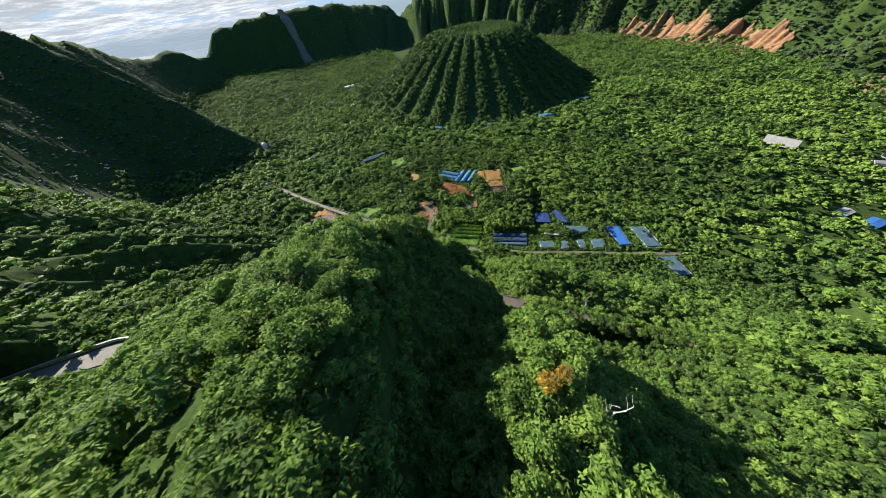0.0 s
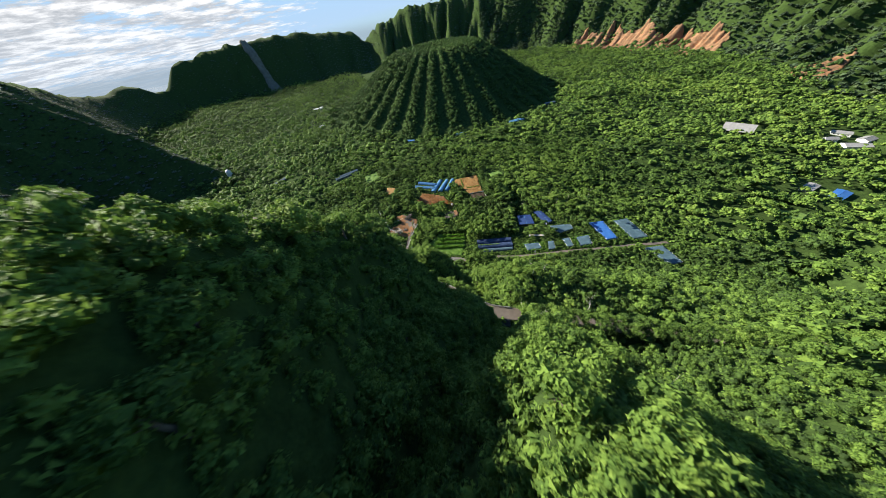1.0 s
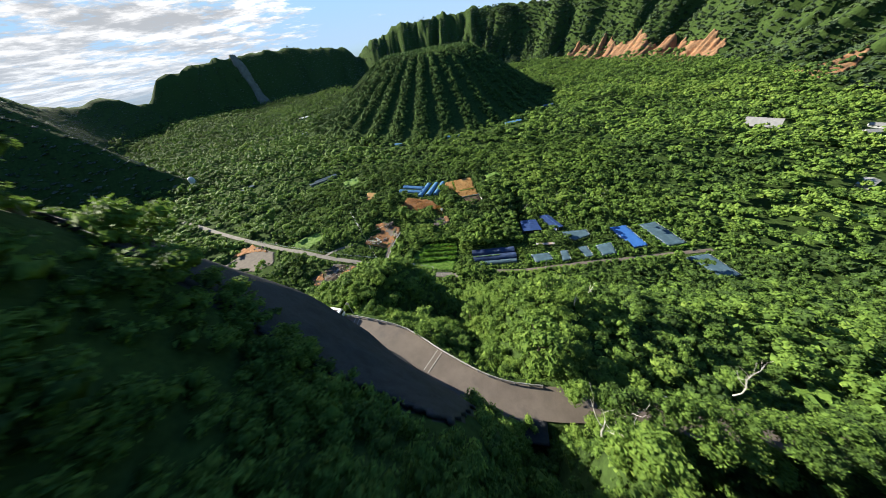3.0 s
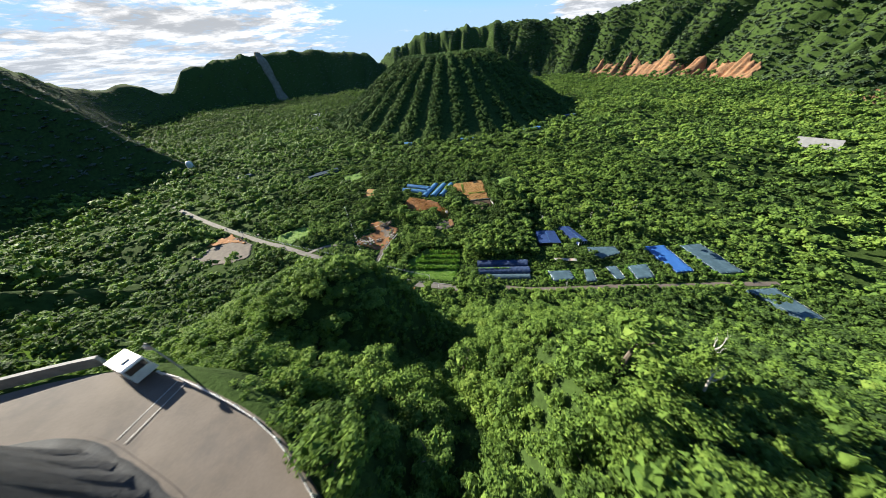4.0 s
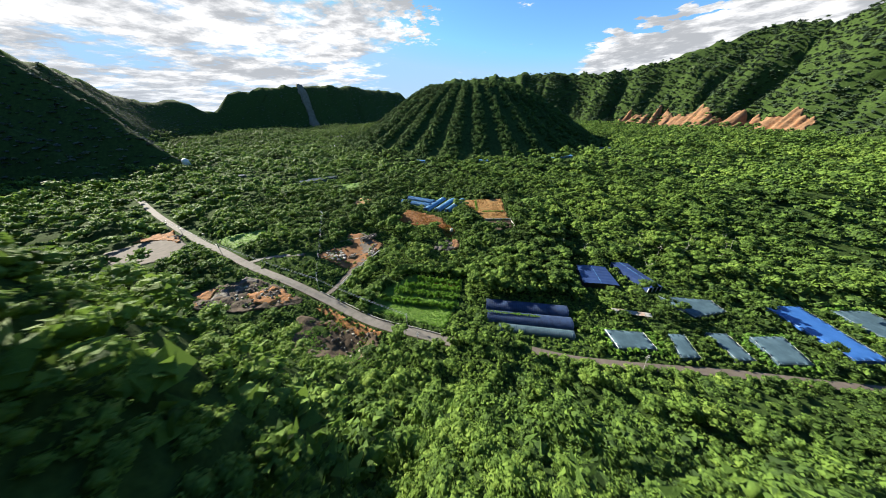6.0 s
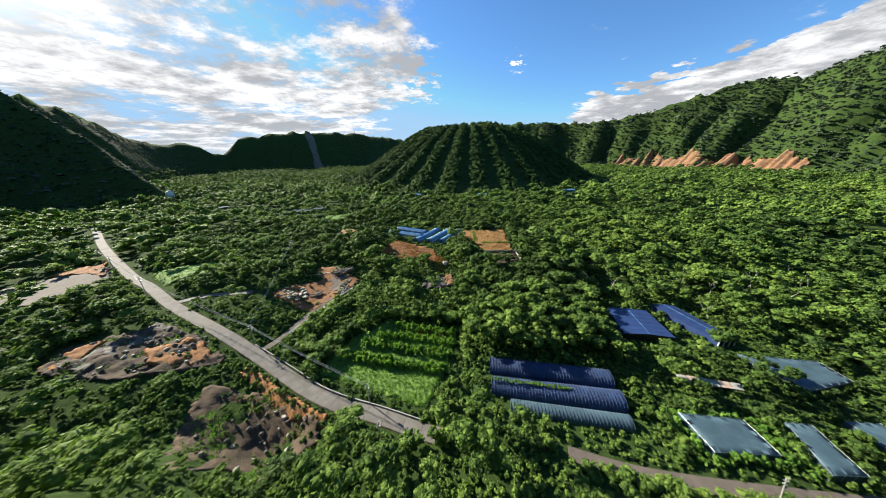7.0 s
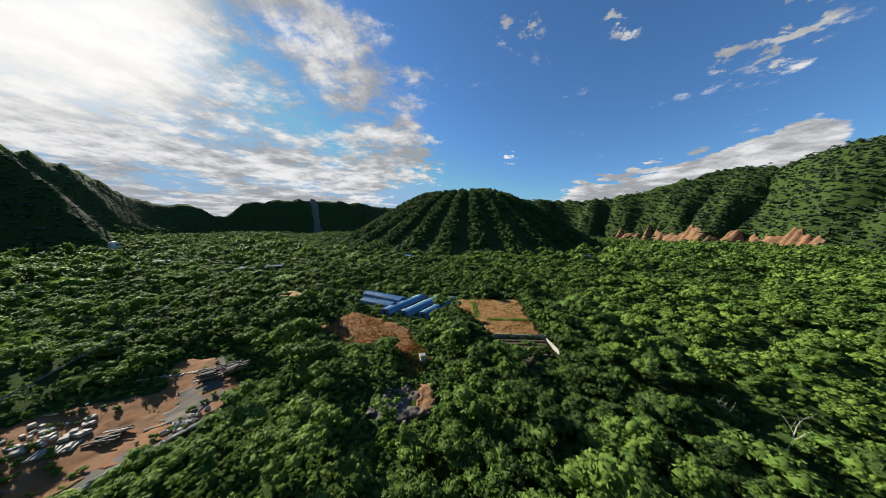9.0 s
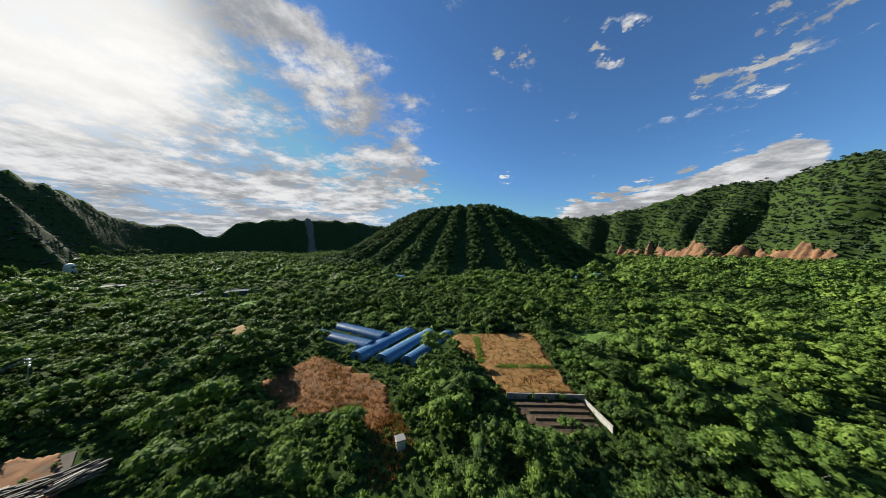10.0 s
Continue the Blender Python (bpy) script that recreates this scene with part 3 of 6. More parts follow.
def patch(name, poly, mat, label, category, lift=0.3, step=1.5, rough=0.0, ragged=0.8, seed=0, flutes=0.0):
    """A piece of ground of another kind, laid over the terrain inside a ragged outline."""
    xs, ys = [p[0] for p in poly], [p[1] for p in poly]
    gx, gy = np.meshgrid(np.arange(min(xs) - 2, max(xs) + 2, step), np.arange(min(ys) - 2, max(ys) + 2, step))
    wx = gx + ragged * 3 * (fractal(gx, gy, 5 * step, 2, seed + 3) - 0.5)
    wy = gy + ragged * 3 * (fractal(gx, gy, 5 * step, 2, seed + 9) - 0.5)
    keep = inside(wx, wy, poly)
    z = ground_height(gx, gy) + lift + rough * (fractal(gx, gy, 6 * step, 4, seed) - 0.45)
    if rough:
        z = z + 0.35 * min(rough, 2.0) * (fractal(gx, gy, 1.7 * step, 2, seed + 60) - 0.5)
    if flutes:
        bearing, rad, *_ = caldera(gx, gy)
        z = z + flutes * (np.abs(fractal(bearing * 900 / 57.3, rad * 0.12, 26, 3, seed + 40) - 0.5) * 4 - 0.6)
    verts = np.stack([gx, gy, z], -1).reshape(-1, 3)
    n, m = gx.shape[1], gx.shape[0]
    i = (np.arange(m - 1)[:, None] * n + np.arange(n - 1)).ravel()
    quads = np.stack([i, i + 1, i + 1 + n, i + n], 1)
    k = keep.ravel()
    quads = quads[k[quads].all(1)]
    used = np.unique(quads)
    back = np.zeros(len(verts), int)
    back[used] = np.arange(len(used))
    verts, quads = verts[used], back[quads]
    # an apron that runs into the ground along the outline
    edges = np.concatenate([quads[:, [0, 1]], quads[:, [1, 2]], quads[:, [2, 3]], quads[:, [3, 0]]])
    key = np.sort(edges, 1)
    _, first, count = np.unique(key[:, 0] * len(verts) + key[:, 1], return_index=True, return_counts=True)
    rim = edges[first[count == 1]]
    low = verts.copy()
    low[:, 2] -= lift + 0.6
    skirt = np.stack([rim[:, 1], rim[:, 0], rim[:, 0] + len(verts), rim[:, 1] + len(verts)], 1)
    ob = new(name, fast_mesh(name, np.concatenate([verts, low]), np.concatenate([quads, skirt]), mat, rounded=True))
    return tagged(ob, label, category, kind="structure")


# ---- ground and sea ----
def steps(lo, hi, fine_lo, fine_hi, fine, grow, most):
    right, left = [fine_hi], [fine_lo]
    while right[-1] < hi:
        right.append(right[-1] + min(most, fine + grow * (right[-1] - fine_hi)))
    while left[-1] > lo:
        left.append(left[-1] - min(most, fine + grow * (fine_lo - left[-1])))
    return np.array(left[::-1] + list(np.arange(fine_lo + fine, fine_hi, fine)) + right)


def closer(at, lo, hi):
    mid = [v + (w - v) * k / 3 for v, w in zip(at, at[1:]) if lo < v < hi for k in (1, 2)]
    return np.sort(np.concatenate([at, mid]))


FACE = [(-52, 81.2), (-37, 84.2), (-25, 88.2), (-15.5, 89.0), (-8.6, 86.6), (-1.4, 83.0), (6.0, 77.0), (15.2, 69.6), (12, 62.5), (4, 66), (-8, 72), (-20, 76), (-40, 72), (-52, 70)]


def build_ground():
    xs, ys = steps(-2600, 2600, -130, 250, 3.0, 0.019, 60), steps(-900, 3200, -40, 400, 3.0, 0.019, 60)
    xs, ys = closer(xs, -48, 38), closer(ys, -14, 102)
    gx, gy = np.meshgrid(xs, ys)
    verts = np.stack([gx, gy, ground_height(gx, gy)], -1).reshape(-1, 3)
    n = len(xs)
    i = (np.arange(len(ys) - 1)[:, None] * n + np.arange(n - 1)).ravel()
    ob = new("ground", fast_mesh("ground", verts, np.stack([i, i + 1, i + 1 + n, i + n], 1), M_GROUND, rounded=True))
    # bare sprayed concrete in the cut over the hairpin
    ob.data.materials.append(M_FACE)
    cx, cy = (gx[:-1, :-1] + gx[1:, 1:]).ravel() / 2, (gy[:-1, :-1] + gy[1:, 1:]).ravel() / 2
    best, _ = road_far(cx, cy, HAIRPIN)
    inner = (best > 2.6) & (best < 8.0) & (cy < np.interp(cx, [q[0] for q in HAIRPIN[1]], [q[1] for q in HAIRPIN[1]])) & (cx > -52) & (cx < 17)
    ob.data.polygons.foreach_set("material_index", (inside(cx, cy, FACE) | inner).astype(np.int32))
    return tagged(ob, "dark undergrowth covering an old volcanic caldera", "ground", kind="structure")


build_ground()
sea = Geo().sheet([[(x, y, -115.0) for x in (-4800, 0, 4800)] for y in (-4800, 0, 4800)]).mesh("water", M_SEA)
tagged(new("water", sea), "hazy blue-grey open sea beyond the rim", "sea", kind="structure")

# ---- bare, tilled and grown patches of ground ----
PLOT = [(-22, 236.5), (-15, 255), (-2, 270), (32, 262), (29, 241), (22, 224)]
YARD = [(-43, 272), (-56, 275), (-69, 282), (-64, 291), (-52, 302), (-61, 315), (-52, 318), (-30, 308), (-30, 297), (-37, 281)]
RED_FIELD = [(-27, 346), (-18, 364), (-7, 359), (5, 352), (15, 346), (21, 333), (16, 329), (8, 337), (-8, 334)]
DRY_FIELD = [(36, 376), (38, 386), (74, 389), (73, 358), (75, 344), (53, 343), (47, 358)]
BEDS = [(53, 341.5), (76, 341.5), (75, 330), (64, 325), (58, 331)]
LOT = [(-228, 280), (-210, 300), (-202, 309), (-170, 290), (-162, 268), (-178, 261), (-200, 262)]
MOUND = [(-113, 234), (-104, 242), (-91, 251), (-78, 248), (-57, 239), (-56, 236), (-64, 231), (-79, 223), (-94, 222), (-106, 223)]
SLIP = [(-55, 226), (-48, 228), (-30, 226), (-11, 219), (-7, 213), (-15, 206), (-14, 201), (-28, 205), (-33, 199), (-42, 203), (-50, 213)]
MEADOW = [(-155, 296), (-126, 312), (-113, 297), (-130, 283)]
LEFT_GREEN = [(-112, 417), (-122, 451), (-100, 463), (-92, 440)]
LEFT_BROWN = [(-80, 374), (-76, 398), (-62, 392), (-62, 376)]
LAWN = [(394, 222), (426, 203), (396, 190), (380, 208)]
GULLY = [(9, 299), (14, 311), (27, 313), (27, 300)]
SMALL_GREEN = [(92, 388), (112, 392), (116, 378), (96, 374)]
SCAR_A = [(678, 1366), (730, 1405), (813, 1419), (804, 1351), (882, 1341), (864, 1261), (918, 1230), (908, 1153), (959, 1127), (979, 1066), (956, 1011), (980, 981), (954, 903), (876, 855), (852, 977), (836, 1046), (795, 1159), (741, 1258)]
SCAR_B = [(829, 616), (896, 627), (905, 574), (860, 541), (800, 529)]
TARPS = [
    ("grey-blue shade-net house roofed with taut faded netting", "TEAL", [(98.5, 224), (115, 222.5), (115, 213), (99, 213.2)]),
    ("narrow grey-blue shade-net house over a planted bed", "TEAL", [(126, 222), (132.5, 221.5), (130, 209), (122, 209)]),
    ("narrow grey-blue shade-net house over a planted bed", "TEAL", [(143.5, 223), (152, 222.5), (151, 208.5), (143.8, 208.5)]),
    ("grey-blue shade-net house roofed with taut faded netting", "TEAL", [(160.5, 221), (175, 221.5), (171.5, 207), (158.5, 207)]),
    ("wide grey-blue shade-net house among shrubs", "TEAL", [(139.5, 248.5), (164, 245.2), (164, 236.5), (146, 232.6)]),
    ("shade house roofed with a bright blue sheet", "BRIGHT", [(186, 241.5), (203, 240.8), (202, 209), (189, 209)]),
    ("long grey-blue shade-net house with streaks of dirt", "TEAL", [(214.6, 238), (231.5, 238), (233.5, 203), (216.5, 204)]),
    ("long grey-blue shade-net house beside the wood", "TEAL", [(219, 187), (237, 186.4), (239, 161), (227, 160)]),
]
SHEDS = [[(107, 278), (124, 275.3), (122.6, 256), (103.5, 258.6)], [(130, 280.3), (140, 279.5), (145.5, 255), (137.3, 253.4)]]
HOOPS = [((44.5, 242.2), (86.0, 237.0), 7.6, "NET"), ((44, 233.3), (85.0, 228.4), 7.6, "NET"), ((49, 226), (83.5, 221.6), 5.0, "TEAL")]
TUNNELS = [((-1.0, 361.5), (14.5, 392.5), 7.0), ((9.5, 359.8), (25, 390.5), 7.0), ((19.5, 359.0), (34.5, 389.5), 6.0), ((-22.5, 394.5), (5.2, 380.0), 6.5), ((-28.0, 384.5), (2.0, 370.5), 6.5)]
FAR_ROOFS = [((77, 564), 24, 7, -8, "TUNNEL"), ((202, 580), 32, 9, 14, "TUNNEL"), ((307, 658), 24, 8, 8, "TEAL"), ((-290, 484), 28, 7, 55, "TEAL"), ((-152, 468), 34, 6, 30, "TEAL"), ((-160, 458), 30, 6, 30, "TEAL"), ((-291, 800), 22, 9, 35, "WHITE"), ((-342, 990), 30, 14, 30, "WHITE"), ((487, 226), 18, 12, 20, "BRIGHT"), ((470, 245), 22, 10, 20, "GREY"), ((-31, 573), 14, 5, -20, "TUNNEL")]
BARN = ((522, 402), 38, 22, -52)
HOUSES = [((612, 312), 26, 14, -25), ((640, 322), 18, 12, 10), ((628, 345), 20, 9, -50), ((600, 335), 14, 8, -20)]


def rect(c, length, width, turn, extra=0.0):
    co, si = math.cos(radians(turn)), math.sin(radians(turn))
    return [(c[0] + a * (length / 2 + extra) * co - b * (width / 2 + extra) * si, c[1] + a * (length / 2 + extra) * si + b * (width / 2 + extra) * co) for a, b in ((-1, -1), (1, -1), (1, 1), (-1, 1))]


def lane(a, b, width, extra):
    a, b = Vector(a), Vector(b)
    d = (b - a).normalized()
    s = Vector((-d.y, d.x)) * (width / 2 + extra)
    a, b = a - d * extra, b + d * extra
    return [tuple(a - s), tuple(b - s), tuple(b + s), tuple(a + s)]


BARE = [PLOT, YARD, RED_FIELD, DRY_FIELD, BEDS, LOT, MOUND, SLIP, MEADOW, LEFT_GREEN, LEFT_BROWN, LAWN, GULLY, SMALL_GREEN, SCAR_A, SCAR_B]
CLEAR = [(p, 5.0 if p is YARD else 2.5 if p is RED_FIELD else 0.5) for p in BARE] + [([(12, 334), (22, 336), (27, 326), (23, 316), (17, 318), (17, 328)], 0.0)]
CLEAR += [(t[2], 4.5 if t[2][0][1] < 200 else 2.2) for t in TARPS] + [(s, 2.0) for s in SHEDS]
CLEAR.append(([(135, 247), (150, 247), (150, 256), (135, 256)], 0.0))
CLEAR += [(lane(a, b, w, 1.5), 0.0) for a, b, w, _ in HOOPS] + [(lane(a, b, w, 1.5), 0.0) for a, b, w in TUNNELS]
CLEAR += [(rect(c, l, w, t, 9.0), 0.0) for c, l, w, t, _ in FAR_ROOFS] + [(rect(*BARN, 10.0), 0.0)] + [(rect(*h, 6.0), 0.0) for h in HOUSES]

patch("field", PLOT, M_GRASS, "lush green vegetable plot beside the concrete road", "field", 0.3)
patch("yard", YARD, M_SOIL_RED, "trampled red earth of a storage yard", "yard", 0.35, 0.6, rough=0.5, ragged=1.4)
patch("yard", [(-41, 290), (-45, 298), (-50, 311), (-45, 314), (-33, 304), (-34, 294)], M_GRAVEL, "grey gravel middle of the storage yard", "yard", 0.46, 0.5, rough=0.3, ragged=1.6, seed=4)
patch("field", RED_FIELD, M_SOIL_RED, "fallow field of rust-coloured dry growth", "field", 0.35, 0.8, rough=0.5, ragged=1.8, seed=2)
patch("field", DRY_FIELD, M_SOIL_DRY, "brown harvested field with a grassy strip", "field", 0.35, 0.8, rough=0.4, ragged=1.2, seed=3)
patch("vegetable_beds", BEDS, M_SOIL_DARK, "dark tilled beds with rows of seedlings", "garden", 0.35, ragged=0.1)
patch("gravel_lot", LOT, M_GRAVEL, "bare grey gravel lot edged with red soil", "lot", 0.3)
patch("earth_bank", [(-224, 294), (-218, 307), (-206, 312), (-190, 302), (-176, 290), (-196, 296)], M_ORANGE, "orange earth heaped along the gravel lot", "earth", 0.6, 1.2, rough=2.5, seed=17)
patch("earth_mound", MOUND, M_SOIL_DARK, "dumped red and dark earth beside the road", "earth", 0.4, 0.8, rough=3.0, seed=5)
patch("rubble", [(-104, 226), (-99, 235), (-94, 250), (-86, 248.5), (-89, 233), (-93, 224)], M_ROCK, "strip of dark broken slabs on the dumped earth", "rubble", 0.8, 0.6, rough=2.6, seed=18)
patch("earth_bank", [(-108, 224), (-106, 236), (-102, 240), (-100, 232), (-97, 225)], M_ORANGE, "orange crest of the dumped earth", "earth", 0.8, 0.7, rough=2.2, seed=19)
patch("earth_bank", [(-86, 236), (-74, 246), (-59, 238), (-64, 233), (-76, 230)], M_ORANGE, "orange crest of the dumped earth", "earth", 0.8, 0.7, rough=2.2, seed=20)
patch("landslip", SLIP, M_SOIL_DARK, "bare dark earth bank below the road", "earth", 0.3, 1.0, rough=3.0, seed=6)
patch("earth_bank", [(-46, 236.4), (-31, 229.8), (-18, 223.6), (-7, 220.0), (-8, 216.0), (-20, 219.5), (-33, 226), (-47, 233)], M_ORANGE, "crumbling orange earth edge along the road", "earth", 0.5, 0.8, rough=1.6, seed=16)
patch("meadow", MEADOW, M_GRASS, "bright green mown meadow", "meadow", 0.35)
patch("meadow", LEFT_GREEN, M_GRASS, "light green grassy field between trees", "meadow", 0.35)
patch("field", LEFT_BROWN, M_SOIL_DRY, "strip of brown bare field", "field", 0.35)
patch("meadow", LAWN, M_GRASS, "bright yellow-green grass field", "meadow", 0.5)
patch("meadow", SMALL_GREEN, M_GRASS, "small grassy clearing in the wood", "meadow", 0.4)
patch("gully", GULLY, M_ROCK, "dark bare gully with exposed rock", "gully", 0.2, 0.5, rough=3.2, ragged=1.5, seed=8)
patch("earth_bank", [(25, 299), (24, 313), (29, 316), (31, 304)], M_SLIP, "red-brown bank beside the rock gully", "earth", 0.5, 0.7, rough=3.0, seed=21)
patch("erosion_scar", SCAR_A, M_SLIP, "steep red and ochre landslide scar on the crater wall", "landslide", 5.0, 3.0, rough=3.0, ragged=7.0, seed=9, flutes=4.5)
patch("erosion_scar", SCAR_B, M_SLIP, "orange eroded slope with patches of green", "landslide", 6.0, 4.0, rough=4.0, ragged=7.0, seed=10, flutes=6.0)

# the sunlit edge of a far buttress, laid on as a strip of paler rock
patch("cliff_streak", [(-627, 1492), (-702, 1573), (-742, 1630), (-792, 1667), (-809, 1647), (-745, 1576), (-718, 1520), (-673, 1453)], M_CLIFF_SUNLIT, "rock buttress on the far cliff, painted pale as its sunlit edge", "cliff", 7.0, 4.0, rough=6.0, ragged=3.0, seed=23)

CLEAR.append(([(-21, 94), (-7, 91.5), (-5, 97.5), (-12, 101), (-20, 101.5)], 0.0))

# ---- woods ----
def ico(level=1):
    bm = bmesh.new()
    bmesh.ops.create_icosphere(bm, subdivisions=level, radius=1.0)
    v = np.array([p.co[:] for p in bm.verts])
    f = np.array([[p.index for p in q.verts] for q in bm.faces])
    bm.free()
    return v, f


ICO_V, ICO_F = ico(1)
OCT_V = np.array([(1, 0, 0), (0, 1, 0), (-1, 0, 0), (0, -1, 0), (0, 0, 1), (0, 0, -1)], float)
OCT_F = np.array([(0, 1, 4), (1, 2, 4), (2, 3, 4), (3, 0, 4), (1, 0, 5), (2, 1, 5), (3, 2, 5), (0, 3, 5)])


def crown(seed, clumps, leaves, leaf, flat=0.62, core=0.94, clump=(0.26, 0.42)):
    """A crown of radius 1 about its underside: leafy clumps, each a ragged core under many small leaves."""
    r = np.random.default_rng(seed)
    verts, tris, k = [], [], 0
    for c in range(clumps):
        a, d = r.uniform(0, 2 * np.pi), math.sqrt(r.uniform(0, 1)) * 0.74
        if c == 0:
            d = 0.05
        size = r.uniform(*clump)
        mid = np.array([d * math.cos(a), d * math.sin(a), flat * (1 - d * d) * r.uniform(0.75, 1.15) + 0.05])
        cv = OCT_V * size * core * (1 + 0.20 * r.standard_normal((len(OCT_V), 1))) * np.array([1, 1, 0.85]) + mid
        verts.append(cv), tris.append(OCT_F + k)
        k += len(cv)
        way = r.standard_normal((leaves, 3))
        way[:, 2] = np.abs(way[:, 2]) * 1.1 - 0.25
        way /= np.linalg.norm(way, axis=1)[:, None]
        at = mid + way * size * r.uniform(0.82, 1.16, (leaves, 1)) * np.array([1, 1, 0.85])
        up = way + 0.75 * r.standard_normal((leaves, 3)) + np.array([0, 0, 0.4])
        up /= np.linalg.norm(up, axis=1)[:, None]
        side = np.cross(up, r.standard_normal((leaves, 3)))
        side /= np.linalg.norm(side, axis=1)[:, None]
        ahead = np.cross(up, side)
        s = leaf * r.uniform(0.7, 1.35, (leaves, 1))
        blade = np.stack([at - ahead * s - side * s * 0.62, at - ahead * s * 0.6 + side * s * 0.75, at + ahead * s * 1.35], 1).reshape(-1, 3)
        verts.append(blade), tris.append(k + 3 * np.arange(leaves)[:, None] + [0, 1, 2])
        k += 3 * leaves
    return np.concatenate(verts), np.concatenate(tris)


def lump(seed, count):
    """A far crown: a few ragged lumps."""
    r = np.random.default_rng(seed)
    verts, tris, k = [], [], 0
    cards = 11 if count > 1 else 6
    for c in range(count):
        a, d = r.uniform(0, 6.28), 0.0 if c == 0 else r.uniform(0.35, 0.6)
        size = r.uniform(0.55, 0.8) if count > 1 else 1.0
        v = ICO_V * size * (1 + 0.24 * r.standard_normal((len(ICO_V), 1))) * np.array([1, 1, 0.82])
        verts.append(v + [d * math.cos(a), d * math.sin(a), 0.3 + r.uniform(-0.1, 0.2)]), tris.append(ICO_F + k)
        k += len(v)
        # sprays that break up its outline
        way = r.standard_normal((cards, 3))
        way[:, 2] = np.abs(way[:, 2])
        way /= np.linalg.norm(way, axis=1)[:, None]
        at = way * size * 0.98 * np.array([1, 1, 0.85]) + [d * math.cos(a), d * math.sin(a), 0.3]
        side = np.cross(way, r.standard_normal((cards, 3)))
        side /= np.linalg.norm(side, axis=1)[:, None]
        ahead = np.cross(way, side) + 0.6 * way * r.uniform(-1, 1, (cards, 1))
        s = 0.30 * r.uniform(0.6, 1.3, (cards, 1))
        blade = np.stack([at - ahead * s - side * s * 0.8, at - ahead * s * 0.6 + side * s * 0.9, at + ahead * s * 1.3], 1).reshape(-1, 3)
        verts.append(blade), tris.append(k + 3 * np.arange(cards)[:, None] + [0, 1, 2])
        k += 3 * cards
    return np.concatenate(verts), np.concatenate(tris)


def plant(name, templates, x, y, z, radius, mat, label, seed, tall=1.0, category="forest"):
    """Many crowns in one mesh."""
    r = np.random.default_rng(seed)
    if not len(x):
        return None
    which = r.integers(0, len(templates), len(x))
    turn = r.uniform(0, 2 * np.pi, len(x))
    high = tall * r.uniform(0.8, 1.25, len(x))
    shade = np.clip(0.5 + 0.24 * r.standard_normal(len(x)) + 1.5 * (fractal(x, y, 75, 3, 87) - 0.5), 0, 1.0)
    verts, tris, tint, k = [], [], [], 0
    for w, (tv, tt) in enumerate(templates):
        at = np.nonzero(which == w)[0]
        if not len(at):
            continue
        co, si, ra = np.cos(turn[at])[:, None], np.sin(turn[at])[:, None], radius[at][:, None]
        vx = x[at][:, None] + ra * (tv[:, 0] * co - tv[:, 1] * si)
        vy = y[at][:, None] + ra * (tv[:, 0] * si + tv[:, 1] * co)
        vz = z[at][:, None] + ra * high[at][:, None] * tv[:, 2]
        verts.append(np.stack([vx, vy, vz], -1).reshape(-1, 3))
        tris.append((tt[None] + (np.arange(len(at)) * len(tv))[:, None, None] + k).reshape(-1, 3))
        tint.append(np.repeat(shade[at], len(tt)))
        k += len(at) * len(tv)
    ob = new(name, fast_mesh(name, np.concatenate(verts), np.concatenate(tris), mat, np.concatenate(tint), True))
    return tagged(ob, label, category, kind="stuff")


rng = np.random.default_rng(4)


def scatter(x0, x1, y0, y1, step):
    nx, ny = int((x1 - x0) / step), int((y1 - y0) / step)
    gx, gy = np.meshgrid(np.arange(nx), np.arange(ny))
    x = x0 + (gx.ravel() + rng.uniform(-0.3, 1.3, nx * ny)) * step
    y = y0 + (gy.ravel() + rng.uniform(-0.3, 1.3, nx * ny)) * step
    return x, y


def free(x, y, reach=0.0):
    """Where a plant of that reach stands clear of roads, fields and buildings."""
    ok = np.ones(len(x), bool)
    for road in ROADS:
        best, _ = road_far(x, y, road)
        ok &= best > road[0] + 0.5 + np.asarray(reach) * 0.8
    for poly, margin in CLEAR:
        ok &= ~inside(x, y, grown(poly, margin + float(np.mean(reach)) * 0.7))
    # the sheer sprayed slope over the hairpin carries nothing
    best, _ = road_far(x, y, (0, [q for q in HAIRPIN[1] if -52 < q[0] < 20]))
    ok &= ~((best < 14.5) & (y < np.interp(x, [q[0] for q in HAIRPIN[1]], [q[1] for q in HAIRPIN[1]])) & (x > -46) & (x < 15))
    return ok




def on_ridge(x, y):
    return left_ridge(x, y) > floor_height(x, y) + 5


def sink(x, y):
    return ground_height(x, y)


NEAR_BOX, FIELD_BOX, MID_BOX, FLOOR_BOX = (-72, 92, -40, 150), (-115, 195, 182, 405), (-180, 280, -40, 490), (-470, 760, -90, 760)


def in_box(x, y, b):
    """Inside a stretch of the plan, with a ragged edge."""
    u, v = x + 90 * (fractal(x, y, 30, 4, 61) - 0.5), y + 90 * (fractal(x, y, 30, 4, 62) - 0.5)
    return (u > b[0]) & (u < b[1]) & (v > b[2]) & (v < b[3])


def wider(b):
    return (b[0] - 45, b[1] + 45, b[2] - 45, b[3] + 45)


def canopy_lift(x, y):
    """The wood stands in clumps and hedges: higher here, sunk there."""
    ridge = 1 - np.abs(fractal(x, y, 34, 3, 83) - 0.5) * 4
    lift = 11.0 * np.clip(ridge, 0, 1) ** 2 * (0.3 + fractal(x, y, 90, 2, 84)) + 6.5 * fractal(x, y, 26, 3, 78) - 3.0
    return lift + 6.0 * inside(x + 8 * (fractal(x, y, 12, 2, 85) - 0.5), y, TALL_WOOD)


